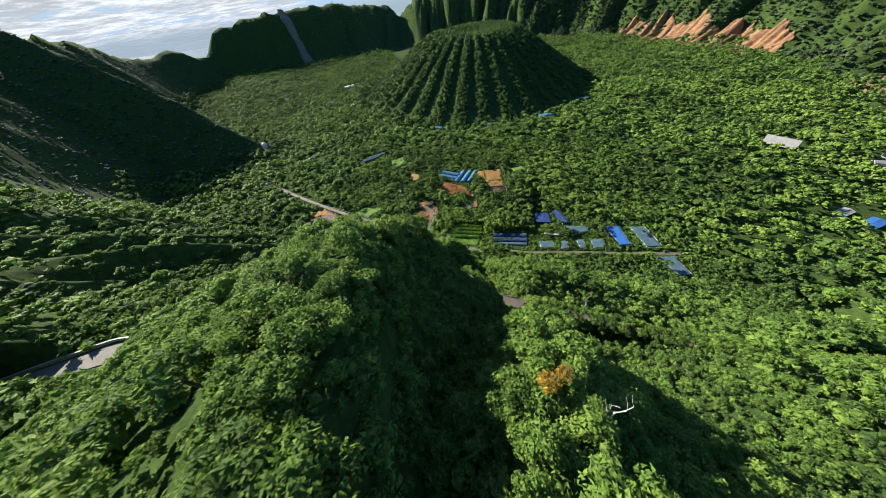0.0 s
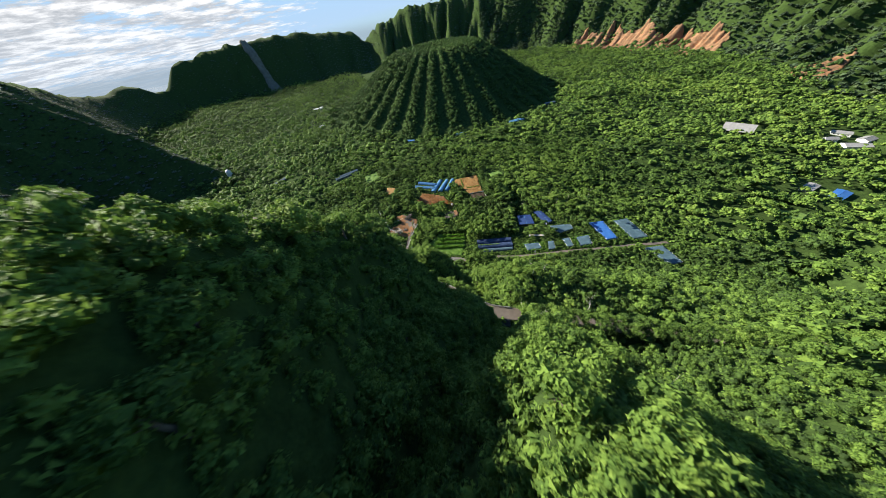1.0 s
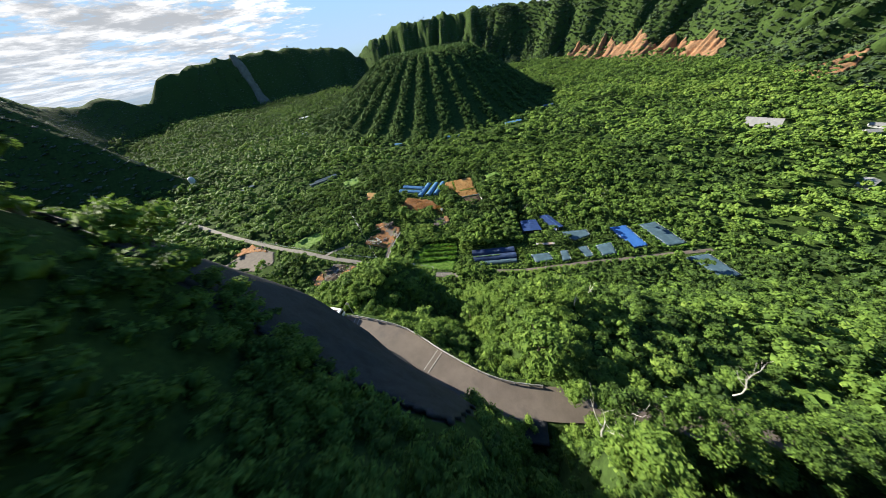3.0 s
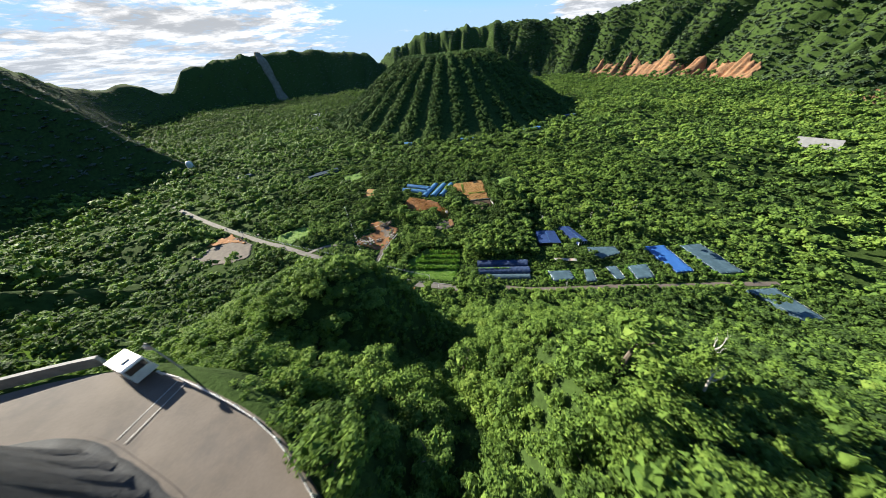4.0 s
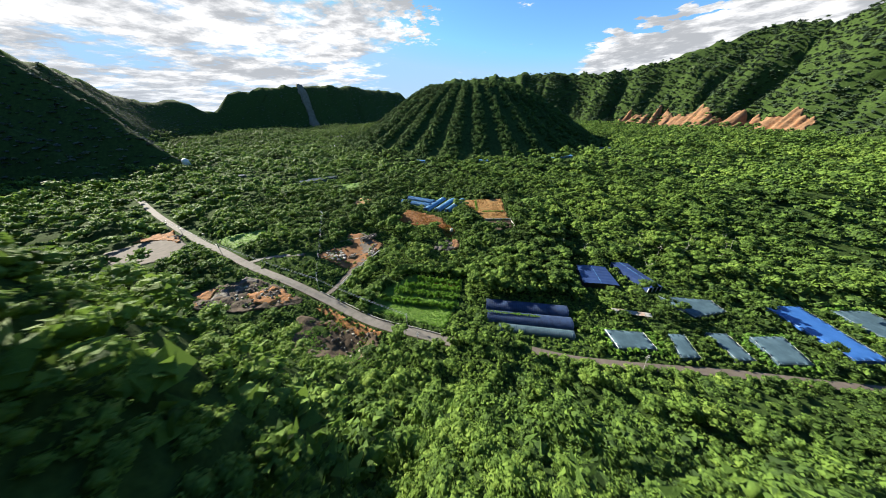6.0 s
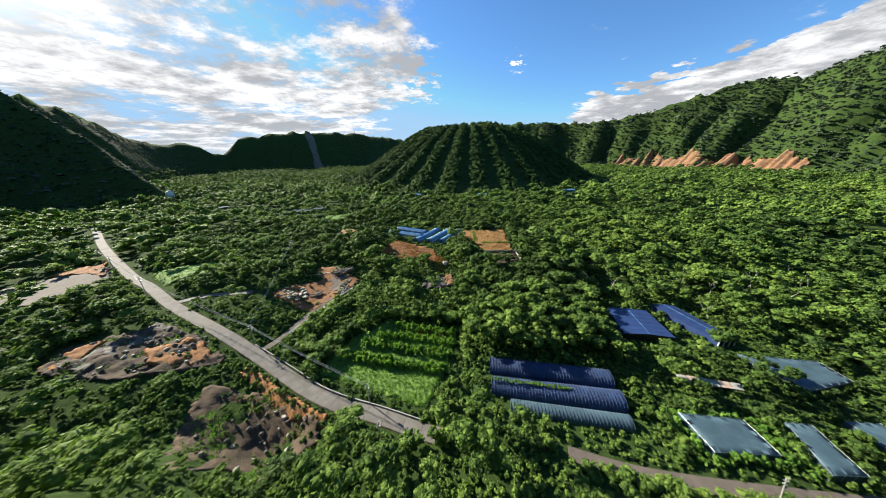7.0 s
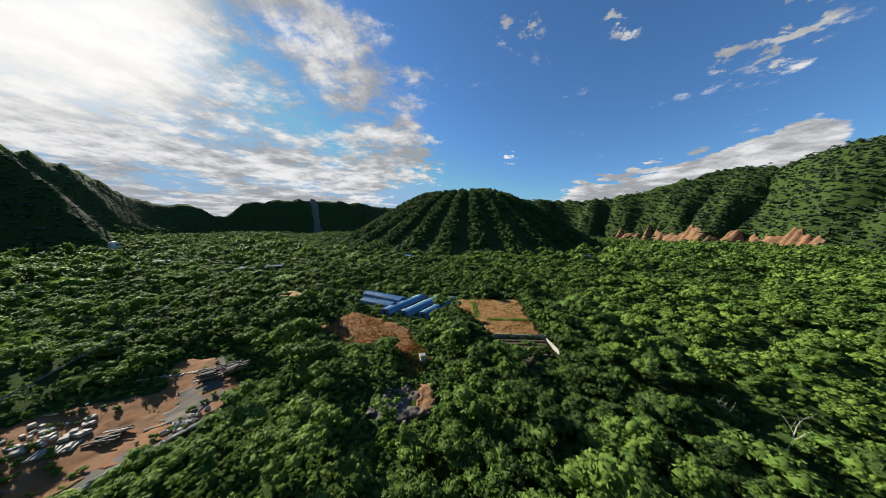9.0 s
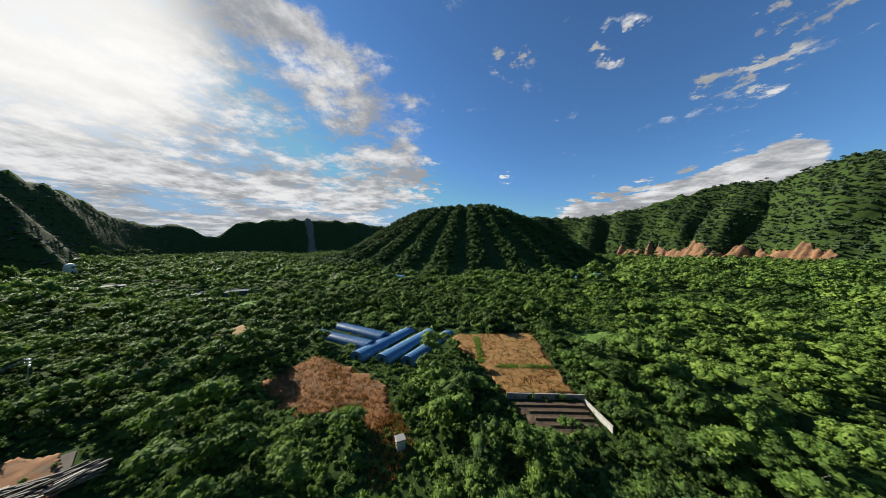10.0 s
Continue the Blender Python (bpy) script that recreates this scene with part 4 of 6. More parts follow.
# a block of old, tall trees between the plot, the tunnels and the ditch
TALL_WOOD = [(37, 248), (86, 245), (96, 262), (103, 290), (111, 330), (100, 348), (82, 342), (62, 322), (40, 318), (31, 300), (31, 275)]


HI = [crown(10 + k, 10, 92, 0.058, core=0.80) for k in range(5)]
WOOD = [crown(25 + k, 7, 7, 0.18) for k in range(8)]
FAR_WOOD = [crown(60 + k, 4, 4, 0.26, 0.7, 0.94, (0.32, 0.48)) for k in range(8)]
SCRUB = [crown(65 + k, 2, 4, 0.42, 0.7) for k in range(8)]
MID = [crown(30 + k, 9, 34, 0.076) for k in range(6)]
MID_FAR = [crown(40 + k, 7, 18, 0.11) for k in range(6)]
FLANK = [crown(35 + k, 7, 56, 0.066, core=0.82) for k in range(5)]
THICKET = [crown(95 + k, 3, 40, 0.085, 0.8, 0.84) for k in range(5)]
BUSH = [crown(45 + k, 3, 16, 0.14, 0.8) for k in range(5)]
SHRUB = [crown(50 + k, 5, 26, 0.15, 0.8) for k in range(4)]
GREAT = [crown(55 + k, 24, 60, 0.050, 0.66, 0.86, (0.16, 0.26)) for k in range(2)]
LOW = [lump(70 + k, 2) for k in range(10)]

# trees near the camera's way: a few hundred stand as trees of their own, the rest as one wood
x, y = scatter(*wider(NEAR_BOX), 4.2)
r = np.clip(rng.lognormal(0.92, 0.22, len(x)), 1.5, 3.6)
ok = free(x, y, r * 0.35) & in_box(x, y, NEAR_BOX)
x, y, r = x[ok], y[ok], r[ok]
lift = r * rng.uniform(0.3, 0.75, len(x))
own = (x > -26) & (x < 46) & (y > -6) & (y < 118) & (rng.uniform(0, 1, len(x)) < 0.55)
own[np.nonzero(own)[0][285:]] = False
OWN_TREES = list(zip(x[own], y[own], r[own], lift[own]))
near_way = (x > -32) & (x < 52) & (y > -12) & (y < 125)
for pick, templates, seed in ((~own & near_way, HI, 1), (~own & ~near_way, MID, 20)):
    plant("forest", templates, x[pick], y[pick], sink(x, y)[pick] + lift[pick], r[pick], M_LEAF, "dense broadleaf trees on the steep slope", seed, 0.95)

x, y = scatter(*wider(NEAR_BOX), 3.2)
r = rng.uniform(1.5, 2.5, len(x))
ok = free(x, y, r * 0.5) & in_box(x, y, NEAR_BOX)
x, y, r = x[ok], y[ok], r[ok]
near_way = (x > -24) & (x < 42) & (y > -12) & (y < 112)
for pick, templates, seed in ((near_way, THICKET, 8), (~near_way, BUSH, 21)):
    plant("undergrowth", templates, x[pick], y[pick], (sink(x, y) - 0.15 * r)[pick], r[pick], M_LEAF, "thick leafy bushes on the steep slope", seed, 1.0, "undergrowth")

# the steep flank is planted closer, as its face is longer than its plan
x, y = scatter(-16, 30, -12, 80, 2.5)
r = rng.uniform(1.4, 2.4, len(x))
ok = free(x, y, r * 0.4)
x, y, r = x[ok], y[ok], r[ok]
plant("forest", FLANK, x, y, sink(x, y) + r * 0.1, r, M_LEAF, "close leafy trees on the steep flank of the spur", 12, 0.9)

# bushes that cling to its sheerest parts
x, y = scatter(-22, 34, -18, 86, 1.5)
steep = np.hypot(sink(x + 1, y) - sink(x - 1, y), sink(x, y + 1) - sink(x, y - 1)) / 2
r = rng.uniform(1.2, 2.0, len(x))
ok = free(x, y, r * 0.4) & (steep > 1.25)
x, y, r = x[ok], y[ok], r[ok]
plant("undergrowth", THICKET, x, y, sink(x, y) - 0.2 * r, r, M_LEAF, "bushes clinging to the sheer flank of the spur", 13, 1.0, "undergrowth")

# and to the sides of the hollow and the lower crest
x, y = scatter(-50, 62, 86, 165, 2.3)
r = rng.uniform(1.6, 2.5, len(x))
ok = free(x, y, r * 0.5)
x, y, r = x[ok], y[ok], r[ok]
plant("undergrowth", THICKET, x, y, sink(x, y) - 0.15 * r, r, M_LEAF, "thick bushes filling the hollow below the bend", 19, 1.0, "undergrowth")

# trees that overhang the road across the slope
line = [(np.interp(k, [p[0] for p in HAIRPIN[1][8:]], [p[0] for p in HAIRPIN[1][8:]]), np.interp(k, [p[0] for p in HAIRPIN[1][8:]], [p[1] for p in HAIRPIN[1][8:]])) for k in np.arange(33, 235, 3.0)]
x, y = (np.array(v) for v in zip(*line))
x, y = np.concatenate([x, x + 1.2]), np.concatenate([y - 1.0, y - 4.8]) + rng.uniform(-0.6, 0.6, 2 * len(x))
r = rng.uniform(2.4, 3.4, len(x))
plant("forest", HI, x, y, sink(x, y) + r * 0.4 + 3.6, r, M_LEAF, "leafy trees overhanging the road across the slope", 9)

for boxed, barred, templates, gap, seed, word in ((FIELD_BOX, [NEAR_BOX], MID, 6.0, 2, "dense green subtropical wood between the fields"), (MID_BOX, [NEAR_BOX, FIELD_BOX], MID_FAR, 6.3, 6, "dense green subtropical wood on slope and valley floor")):
    x, y = scatter(*wider(boxed), gap)
    r = np.clip(rng.lognormal(1.18, 0.36, len(x)), 1.6, 6.0) * (0.72 + 0.62 * fractal(x, y, 28, 3, 77))
    close = ~free(x, y, 9.0) & ~inside(x, y, TALL_WOOD)
    r = np.where(close, np.minimum(r, 2.6), r)
    ok = free(x, y, r * 0.9 + 2.6) & in_box(x, y, boxed)
    for b in barred:
        ok &= ~in_box(x, y, b)
    x, y, r, close = x[ok], y[ok], r[ok], close[ok]
    plant("forest", templates, x, y, sink(x, y) + r * rng.uniform(-0.2, 0.9, len(x)) + canopy_lift(x, y) * np.where(close, 0.12, 0.85), r, M_LEAF, word, seed, 0.85)

# bushes that close the gaps under the trees
x, y = scatter(*wider(MID_BOX), 3.5)
r = rng.uniform(2.2, 3.6, len(x))
ok = free(x, y, r * 0.4) & in_box(x, y, MID_BOX) & ~in_box(x, y, NEAR_BOX) & ~in_box(x, y, FIELD_BOX)
x, y, r = x[ok], y[ok], r[ok]
plant("undergrowth", SCRUB, x, y, sink(x, y) - 0.2 * r, r, M_LEAF, "thick bushes under the trees", 7, 0.9, "undergrowth")

x, y = scatter(*wider(FIELD_BOX), 2.9)
r = rng.uniform(1.1, 2.1, len(x)) * (0.7 + 0.6 * fractal(x, y, 14, 2, 66))
ok = free(x, y, r * 0.25) & in_box(x, y, FIELD_BOX) & ~in_box(x, y, NEAR_BOX)
x, y, r = x[ok], y[ok], r[ok]
plant("undergrowth", BUSH, x, y, sink(x, y) - 0.25 * r, r, M_LEAF, "thick leafy bushes and weeds round the fields", 16, 1.0, "undergrowth")

# the old wood stands close and dark
x, y = scatter(28, 116, 240, 352, 4.0)
r = rng.uniform(2.2, 3.6, len(x))
ok = free(x, y, r * 0.5) & inside(x, y, TALL_WOOD)
x, y, r = x[ok], y[ok], r[ok]
plant("forest", MID, x, y, sink(x, y) + 5.0 + r * rng.uniform(0.0, 0.9, len(x)), r, M_LEAF, "tall close wood between the fields", 17, 0.95)

for templates, gap, big, far_end, seed in ((WOOD, 7.0, 1.46, False, 3), (FAR_WOOD, 6.0, 1.36, True, 14)):
    x, y = scatter(*FLOOR_BOX, gap)
    r = np.clip(rng.lognormal(big, 0.40, len(x)), 1.8, 8.0) * (0.74 + 0.60 * fractal(x, y, 40, 3, 77))
    away = np.hypot(x - 20, y - 150) + 80 * (fractal(x, y, 30, 3, 64) - 0.5) > 430
    ok = free(x, y, 3.0) & (np.abs(x) < 2.3 * (y + 60) + 150) & ~in_box(x, y, MID_BOX) & (np.hypot(x - CONE[0], y - CONE[1]) > 334) & (away == far_end) & ~on_ridge(x, y)
    x, y, r = x[ok], y[ok], r[ok]
    plant("forest", templates, x, y, sink(x, y) + r * rng.uniform(-0.45, 0.5, len(x)) + 1.2 * canopy_lift(x, y), r, M_LEAF, "wide green forest canopy across the caldera", seed, 0.85)

x, y = scatter(-1300, 1300, 0, 1800, 7.6)
r = np.clip(rng.lognormal(1.50, 0.30, len(x)), 2.6, 7.5)
box = (x > FLOOR_BOX[0]) & (x < FLOOR_BOX[1]) & (y > FLOOR_BOX[2]) & (y < FLOOR_BOX[3])
bearing, rr, foot, far, _, _ = caldera(x, y)
ok = free(x, y, 4.0) & ~box & (np.hypot(x - CONE[0], y - CONE[1]) > 334) & (rr < foot + 25) & ~on_ridge(x, y) & (np.abs(x) < 2.3 * (y + 60) + 150)
ok &= ~((np.abs(x - CONE[0]) < 0.28 * (y - 300)) & (y > CONE[1] + 120))
x, y, r = x[ok], y[ok], r[ok]
plant("forest", FAR_WOOD, x, y, sink(x, y) - 0.1 * r + 1.5 * canopy_lift(x, y), r, M_LEAF, "green forest on the far floor of the caldera", 15, 1.0)

x, y = scatter(-1500, 1650, -250, 2050, 9.6)
r = np.clip(rng.lognormal(1.70, 0.28, len(x)), 3.4, 9.0)
box = (x > FLOOR_BOX[0]) & (x < FLOOR_BOX[1]) & (y > FLOOR_BOX[2]) & (y < FLOOR_BOX[3])
bearing, rr, foot, far, _, _ = caldera(x, y)
ok = free(x, y, 4.0) & ((~box & (rr > foot + 15)) | on_ridge(x, y)) & (rr < far - np.where((bearing > -150) & (bearing < 20), 22, 8)) & (np.abs(x) < 2.3 * (y + 60) + 150)
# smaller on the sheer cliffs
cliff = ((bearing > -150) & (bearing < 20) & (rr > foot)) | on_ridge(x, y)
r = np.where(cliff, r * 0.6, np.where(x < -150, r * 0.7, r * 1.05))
for kind, mat, word, seed in ((cliff, M_CLIFF_HAZY, "scrub on the far cliffs, paled to grey-green to stand for haze", 18), (~cliff, M_LEAF_WALL, "forest covering the distant crater walls", 4)):
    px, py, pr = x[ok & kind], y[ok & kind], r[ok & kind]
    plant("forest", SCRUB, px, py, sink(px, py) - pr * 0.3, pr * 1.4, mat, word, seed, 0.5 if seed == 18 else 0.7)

# tall hedges round the fields and where the valley road runs out under trees
for way, wide, word in (([(-38, 249), (-36, 266), (-32, 280), (-26, 292)], 3.4, "tall dark hedge beside the yard track"), ([(-23.5, 240), (-18, 257), (-5, 272), (12, 271), (31, 266)], 4.4, "tall dark hedge round the vegetable plot"), ([(35, 262), (36, 246), (35, 236)], 3.2, "tall bushes between the plot and the tunnels"), ([(95, 284), (99, 270), (98, 256), (94, 248)], 4.0, "tall trees beside the blue sheds"), ([(79, 342), (79, 366), (79, 390)], 3.6, "tall trees beside the brown field"), ([(66, 209), (90, 204), (120, 202), (150, 199.6), (178, 196.2), (214, 193)], 3.0, "bushes along the back road"), ([(20, 212), (27, 213.5), (30, 217), (27, 220), (36, 222)], 3.6, "trees closing over the end of the road")):
    x, y = (np.concatenate([np.linspace(a[k], b[k], max(2, int(math.dist(a, b) / 3.4))) for a, b in zip(way, way[1:])]) for k in (0, 1))
    x, y = x + rng.uniform(-1, 1, len(x)), y + rng.uniform(-1, 1, len(x))
    r = wide * rng.uniform(0.7, 1.15, len(x))
    plant("hedge", MID, x, y, sink(x, y) + rng.uniform(0.8, 3.4, len(x)) * (wide > 3.2), r, M_LEAF, word, 200 + int(wide * 10), 0.95, "hedge")
    plant("hedge", BUSH, x, y, sink(x, y) - 0.3, r * 0.85, M_LEAF, word, 210 + int(wide * 10), 1.0, "hedge")

# the planted cone: rows of trees run down its flanks
x, y = scatter(CONE[0] - 350, CONE[0] + 350, CONE[1] - 350, CONE[1] + 350, 5.8)
cr, ct = np.hypot(x - CONE[0], y - CONE[1]), np.arctan2(x - CONE[0], y - CONE[1])
ok = (cr < 346) & ((np.cos(ct * 38) > -0.25) | (cr < 70)) & (y < CONE[1] + 120)
x, y, cr = x[ok], y[ok], cr[ok]
r = rng.uniform(3.8, 5.8, len(x))
plant("planted_forest", FAR_WOOD, x, y, sink(x, y) - 0.6, r, M_LEAF_CONE, "planted trees in rows down the volcanic cone", 5)

# ---- roads, kerbs and rails ----
def along(way, gap):
    """Points every gap metres of a smooth line through the way, with the sideways direction."""
    pts = [Vector(p) for p in way]
    fine = []
    for k in range(len(pts) - 1):
        a, b, c, d = pts[max(k - 1, 0)], pts[k], pts[k + 1], pts[min(k + 2, len(pts) - 1)]
        n = max(2, int((c - b).length / 0.5))
        for i in range(n):
            t = i / n
            fine.append(0.5 * ((2 * b) + (c - a) * t + (2 * a - 5 * b + 4 * c - d) * t * t + (3 * b - a - 3 * c + d) * t**3))
    fine.append(pts[-1])
    out, run = [fine[0]], 0.0
    for a, b in zip(fine, fine[1:]):
        run += (b - a).length
        if run >= gap:
            out.append(b)
            run = 0.0
    sides = []
    for k, p in enumerate(out):
        d = out[min(k + 1, len(out) - 1)] - out[max(k - 1, 0)]
        sides.append(Vector((d.y, -d.x, 0)).normalized())
    return list(zip(out, sides))


def bed(way, half, gap=1.5, lift=0.0, thick=0.5):
    return Geo().sheet([[p - s * half + Vector((0, 0, lift)), p + Vector((0, 0, lift + 0.03)), p + s * half + Vector((0, 0, lift))] for p, s in along(way, gap)], thick)


def slabbed_road(way, half, name, label, mat, length, count):
    """A road bed with concrete slabs laid on it, open joints between them."""
    bedding = part(name, bed(way, half + 0.25, 2.0, -0.10), M_SOIL_DARK)
    tagged(bedding, label, "road", kind="structure")
    line = along(way, length / 4)
    for k in range(0, min(len(line) - 4, count * 4), 4):
        run = line[k:k + 5]
        rows = []
        for j, (p, s) in enumerate(run):
            q = p
            if j == 4:
                q = p + (run[3][0] - p).normalized() * 0.07
            rows.append([q - s * half, q - s * 0.02 * half, q + s * half])
        part("slab", Geo().sheet(rows, 0.12), mat, bedding)
    return bedding


slabbed_road(VALLEY_ROAD[1], 2.4, "road", "pale concrete slab road crossing the valley floor", M_CONCRETE, 5.0, 140)
slabbed_road(SIDE_ROAD[1], 1.7, "road", "short concrete side road meeting the valley road", M_CONCRETE, 4.0, 20)
tagged(part("road", bed(BACK_ROAD[1], 1.9, 1.5, 0.0), M_BENCH), "dark narrow back road behind the net houses", "road", kind="structure")
tagged(part("road", bed(YARD_ROAD[1], 1.6, 1.5, 0.02), M_GRAVEL), "dusty grey track beside the storage yard", "road", kind="structure")
hairpin = tagged(part("road", bed(HAIRPIN[1], 3.0, 1.2, 0.0), M_BENCH), "brown-grey worn hairpin road on the slope", "road", kind="structure")
tagged(part("road", bed(UPPER_ROAD[1], 4.0, 1.5, 0.0), M_CONCRETE), "pale concrete road bend high on the slope", "road", kind="structure")
for k in (8, 14, 21):
    p, s = along(HAIRPIN[1], 3.0)[k + 6]
    d = Vector((-s.y, s.x, 0))
    for shift in (0.0, 1.1):
     part("joint_line", Geo().sheet([[p - s * 2.6 + d * (o + shift) + Vector((0, 0, 0.045)) for o in (-0.06, 0.06)], [p + s * 2.6 + d * (o + shift) + Vector((0, 0, 0.045)) for o in (-0.06, 0.06)]], 0.012), M_KERB, hairpin, "pale filled joint")


def guard_rail(way, offset, start, stop, label, gap=2.5):
    line = [(p + s * offset, s) for p, s in along(way, gap)][start:stop]
    base = line[0][0]
    rail = thing("guard_rail", Matrix.Translation(base), label, "guard rail", "guard rails of the hairpin")
    post = Geo().box((0, 0, 0.40), (0.13, 0.13, 0.95), 0, 0.02).mesh("post", M_WHITE)
    pts = [p - base for p, _ in line]
    for p in pts:
        part("post", post, M_WHITE, rail, m=Matrix.Translation(p))
    for h, w in ((0.72, 0.16), (0.42, 0.10)):
        part("rail", Geo().sheet([[p + Vector((0, 0, h - w)), p + Vector((0, 0, h + w))] for p in pts], 0.05, tuple(line[len(line) // 2][1] * 0.05)), M_WHITE, rail)
    return rail


HAIR = along(HAIRPIN[1], 2.5)


def nearest_on(line, x, y):
    return min(range(len(line)), key=lambda k: (line[k][0].x - x) ** 2 + (line[k][0].y - y) ** 2)


guard_rail(HAIRPIN[1], -2.8, nearest_on(HAIR, -13, 94), nearest_on(HAIR, 30, 70), "white steel guard rail along the outside of the bend")
guard_rail(HAIRPIN[1], -2.8, nearest_on(HAIR, 44, 67), nearest_on(HAIR, 60, 62), "white steel guard rail half hidden by bushes")
guard_rail(HAIRPIN[1], -2.8, nearest_on(HAIR, 74, 58), nearest_on(HAIR, 96, 52), "white steel guard rail half hidden by bushes")
guard_rail(HAIRPIN[1], -2.8, nearest_on(HAIR, 112, 49), nearest_on(HAIR, 136, 45), "white steel guard rail half hidden by bushes")

kerb_line = along([(-50, 245.4, -2.6), (-38, 240.6, -4.4), (-27, 235.6, -5.5), (-15, 230, -6.4), (-4, 226.6, -7.0), (8, 223.9, -7.5), (22, 220, -7.8)], 1.5)
kerb = part("kerb", Geo().sheet([[p + s * 0.14 + Vector((0, 0, 0.42)), p - s * 0.14 + Vector((0, 0, 0.42))] for p, s in kerb_line], 0.7), M_KERB)
tagged(kerb, "low pale concrete kerb wall along the vegetable plot", "kerb", kind="structure")
wall_line = along([(-52, 89.6, 117.2), (-38, 92.8, 115.8), (-26, 97.0, 114.2), (-20.8, 98.4, 113.7)], 1.5)
wall = part("parapet", Geo().sheet([[p + s * 0.2 + Vector((0, 0, 1.0)), p - s * 0.2 + Vector((0, 0, 1.0))] for p, s in wall_line], 1.4), M_KERB)
tagged(wall, "low concrete parapet beside the hairpin road", "parapet", kind="structure")
up_line = along([(-192, 27, 136), (-167, 34, 140), (-149, 38, 143), (-133, 42, 145), (-117, 41.5, 147)], 3.0)
tagged(part("parapet", Geo().sheet([[p + s * 0.3 + Vector((0, 0, 1.2)), p - s * 0.3 + Vector((0, 0, 1.2))] for p, s in up_line], 2.0), M_KERB), "pale concrete parapet of the upper road", "parapet", kind="structure")

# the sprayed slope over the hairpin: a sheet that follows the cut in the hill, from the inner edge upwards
patch("sprayed_slope", FACE, M_FACE, "near-black sprayed-concrete slope above the road", "slope", 1.2, 0.6, rough=0.9, ragged=0.2, seed=91)
rows = []
for p, side in along([q for q in HAIRPIN[1] if -60 < q[0] < 30], 0.8):
    row = []
    for k, out in enumerate(np.linspace(3.15, 6.6, 9)):
        q = p + side * out
        z = gz(q.x, q.y) + 0.4 + 0.5 * min(k / 3, 1) + 0.5 * (float(fractal(np.array([q.x]), np.array([q.y]), 2.5, 3, 91)[0]) - 0.4)
        row.append((q.x, q.y, max(z, p.z + 0.06)))
    rows.append(row)
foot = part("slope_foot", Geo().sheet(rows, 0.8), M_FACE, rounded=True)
tagged(foot, "near-black concrete foot of the slope along the road", "slope", kind="structure")
gutter = part("gutter", Geo().sheet([[p + side * o + Vector((0, 0, h)) for o, h in ((2.85, 0.03), (2.9, 0.16), (3.3, 0.16))] for p, side in along([q for q in HAIRPIN[1] if -45 < q[0] < 30], 1.2)], 0.3), M_BENCH)
tagged(gutter, "low concrete gutter edge inside the bend", "kerb", kind="structure")
for shift in (0.0, 0.8):
    pts = [(-24 + shift - 0.55 * k, 87.0 - 1.1 * k) for k in range(9)]
    pipe = part("drain_pipe", Geo().strip([(px, py, gz(px, py) + 1.6) for px, py in pts], 0.09), M_KERB)
    tagged(pipe, "thin pale drain pipe laid down the sprayed slope", "pipe", "drain pipes")


# ---- vehicles ----
def van(m):
    t = thing("van", m, "small white van parked at the bend of the road", "van")
    body = Geo()
    prof = [(-1.7, 0.35), (-1.7, 1.05), (-1.62, 1.80), (-1.45, 1.88), (0.75, 1.88), (1.10, 1.72), (1.45, 1.10), (1.68, 0.98), (1.70, 0.35)]
    for sy in (-1, 1):
        body.v += [(px, sy * (0.72 if pz < 1.2 else 0.66), pz) for px, pz in prof]
    n = len(prof)
    body.f += [tuple(range(n)), tuple(range(2 * n - 1, n - 1, -1))] + [(i, n + i, n + (i + 1) % n, (i + 1) % n) for i in range(n)]
    b = part("body", body, M_WHITE, t, "white painted body")
    part("windscreen", Geo().sheet([[(1.13, y, 1.68), (1.44, y, 1.16)] for y in (-0.6, 0.6)], 0.02, (0.02, 0, 0.02)), M_GLASS, b)
    part("rear_window", Geo().sheet([[(-1.645, y, 1.72), (-1.70, y, 1.18)] for y in (-0.58, 0.58)], 0.02, (-0.02, 0, 0)), M_GLASS, b)
    for sy in (-1, 1):
        for x0, x1 in ((-1.45, -0.55), (-0.45, 0.35), (0.45, 1.05)):
            part("side_window", Geo().sheet([[(x0, sy * 0.675, 1.72), (x1, sy * 0.675, 1.72)], [(x0, sy * 0.735, 1.20), (x1 + (0.2 if x1 > 1 else 0), sy * 0.735, 1.20)]], 0.015, (0, sy * 0.015, 0)), M_GLASS, b)
        part("headlight", Geo().box((1.70, sy * 0.55, 0.82), (0.06, 0.24, 0.16), 0, 0.02), M_STEEL, b)
    part("roof_rack", Geo().box((-0.5, 0, 1.95), (0.7, 0.5, 0.06), 0, 0.02), M_DARKMETAL, t)
    part("bumper", Geo().box((1.73, 0, 0.45), (0.10, 1.36, 0.2), 0, 0.03), M_DARKMETAL, t)
    for wx in (-1.1, 1.1):
        for sy in (-1, 1):
            w = part("wheel", Geo().tube((wx, sy * 0.58, 0.29), (wx, sy * 0.75, 0.29), 0.29, 0.27, 14), M_TYRE, t)
            part("rim", Geo().tube((wx, sy * 0.75, 0.29), (wx, sy * 0.765, 0.29), 0.16, 0.15, 12), M_STEEL, w)
    return t


van(pose(-15.8, 96.9, 113.5, 0, 0, 158) @ Matrix.Scale(1.32, 4))
mirror = thing("road_mirror", pose(-11.6, 97.0, gz(-11.6, 97.0), 0, 0, 0), "pale post with a round road mirror at the bend", "road mirror")
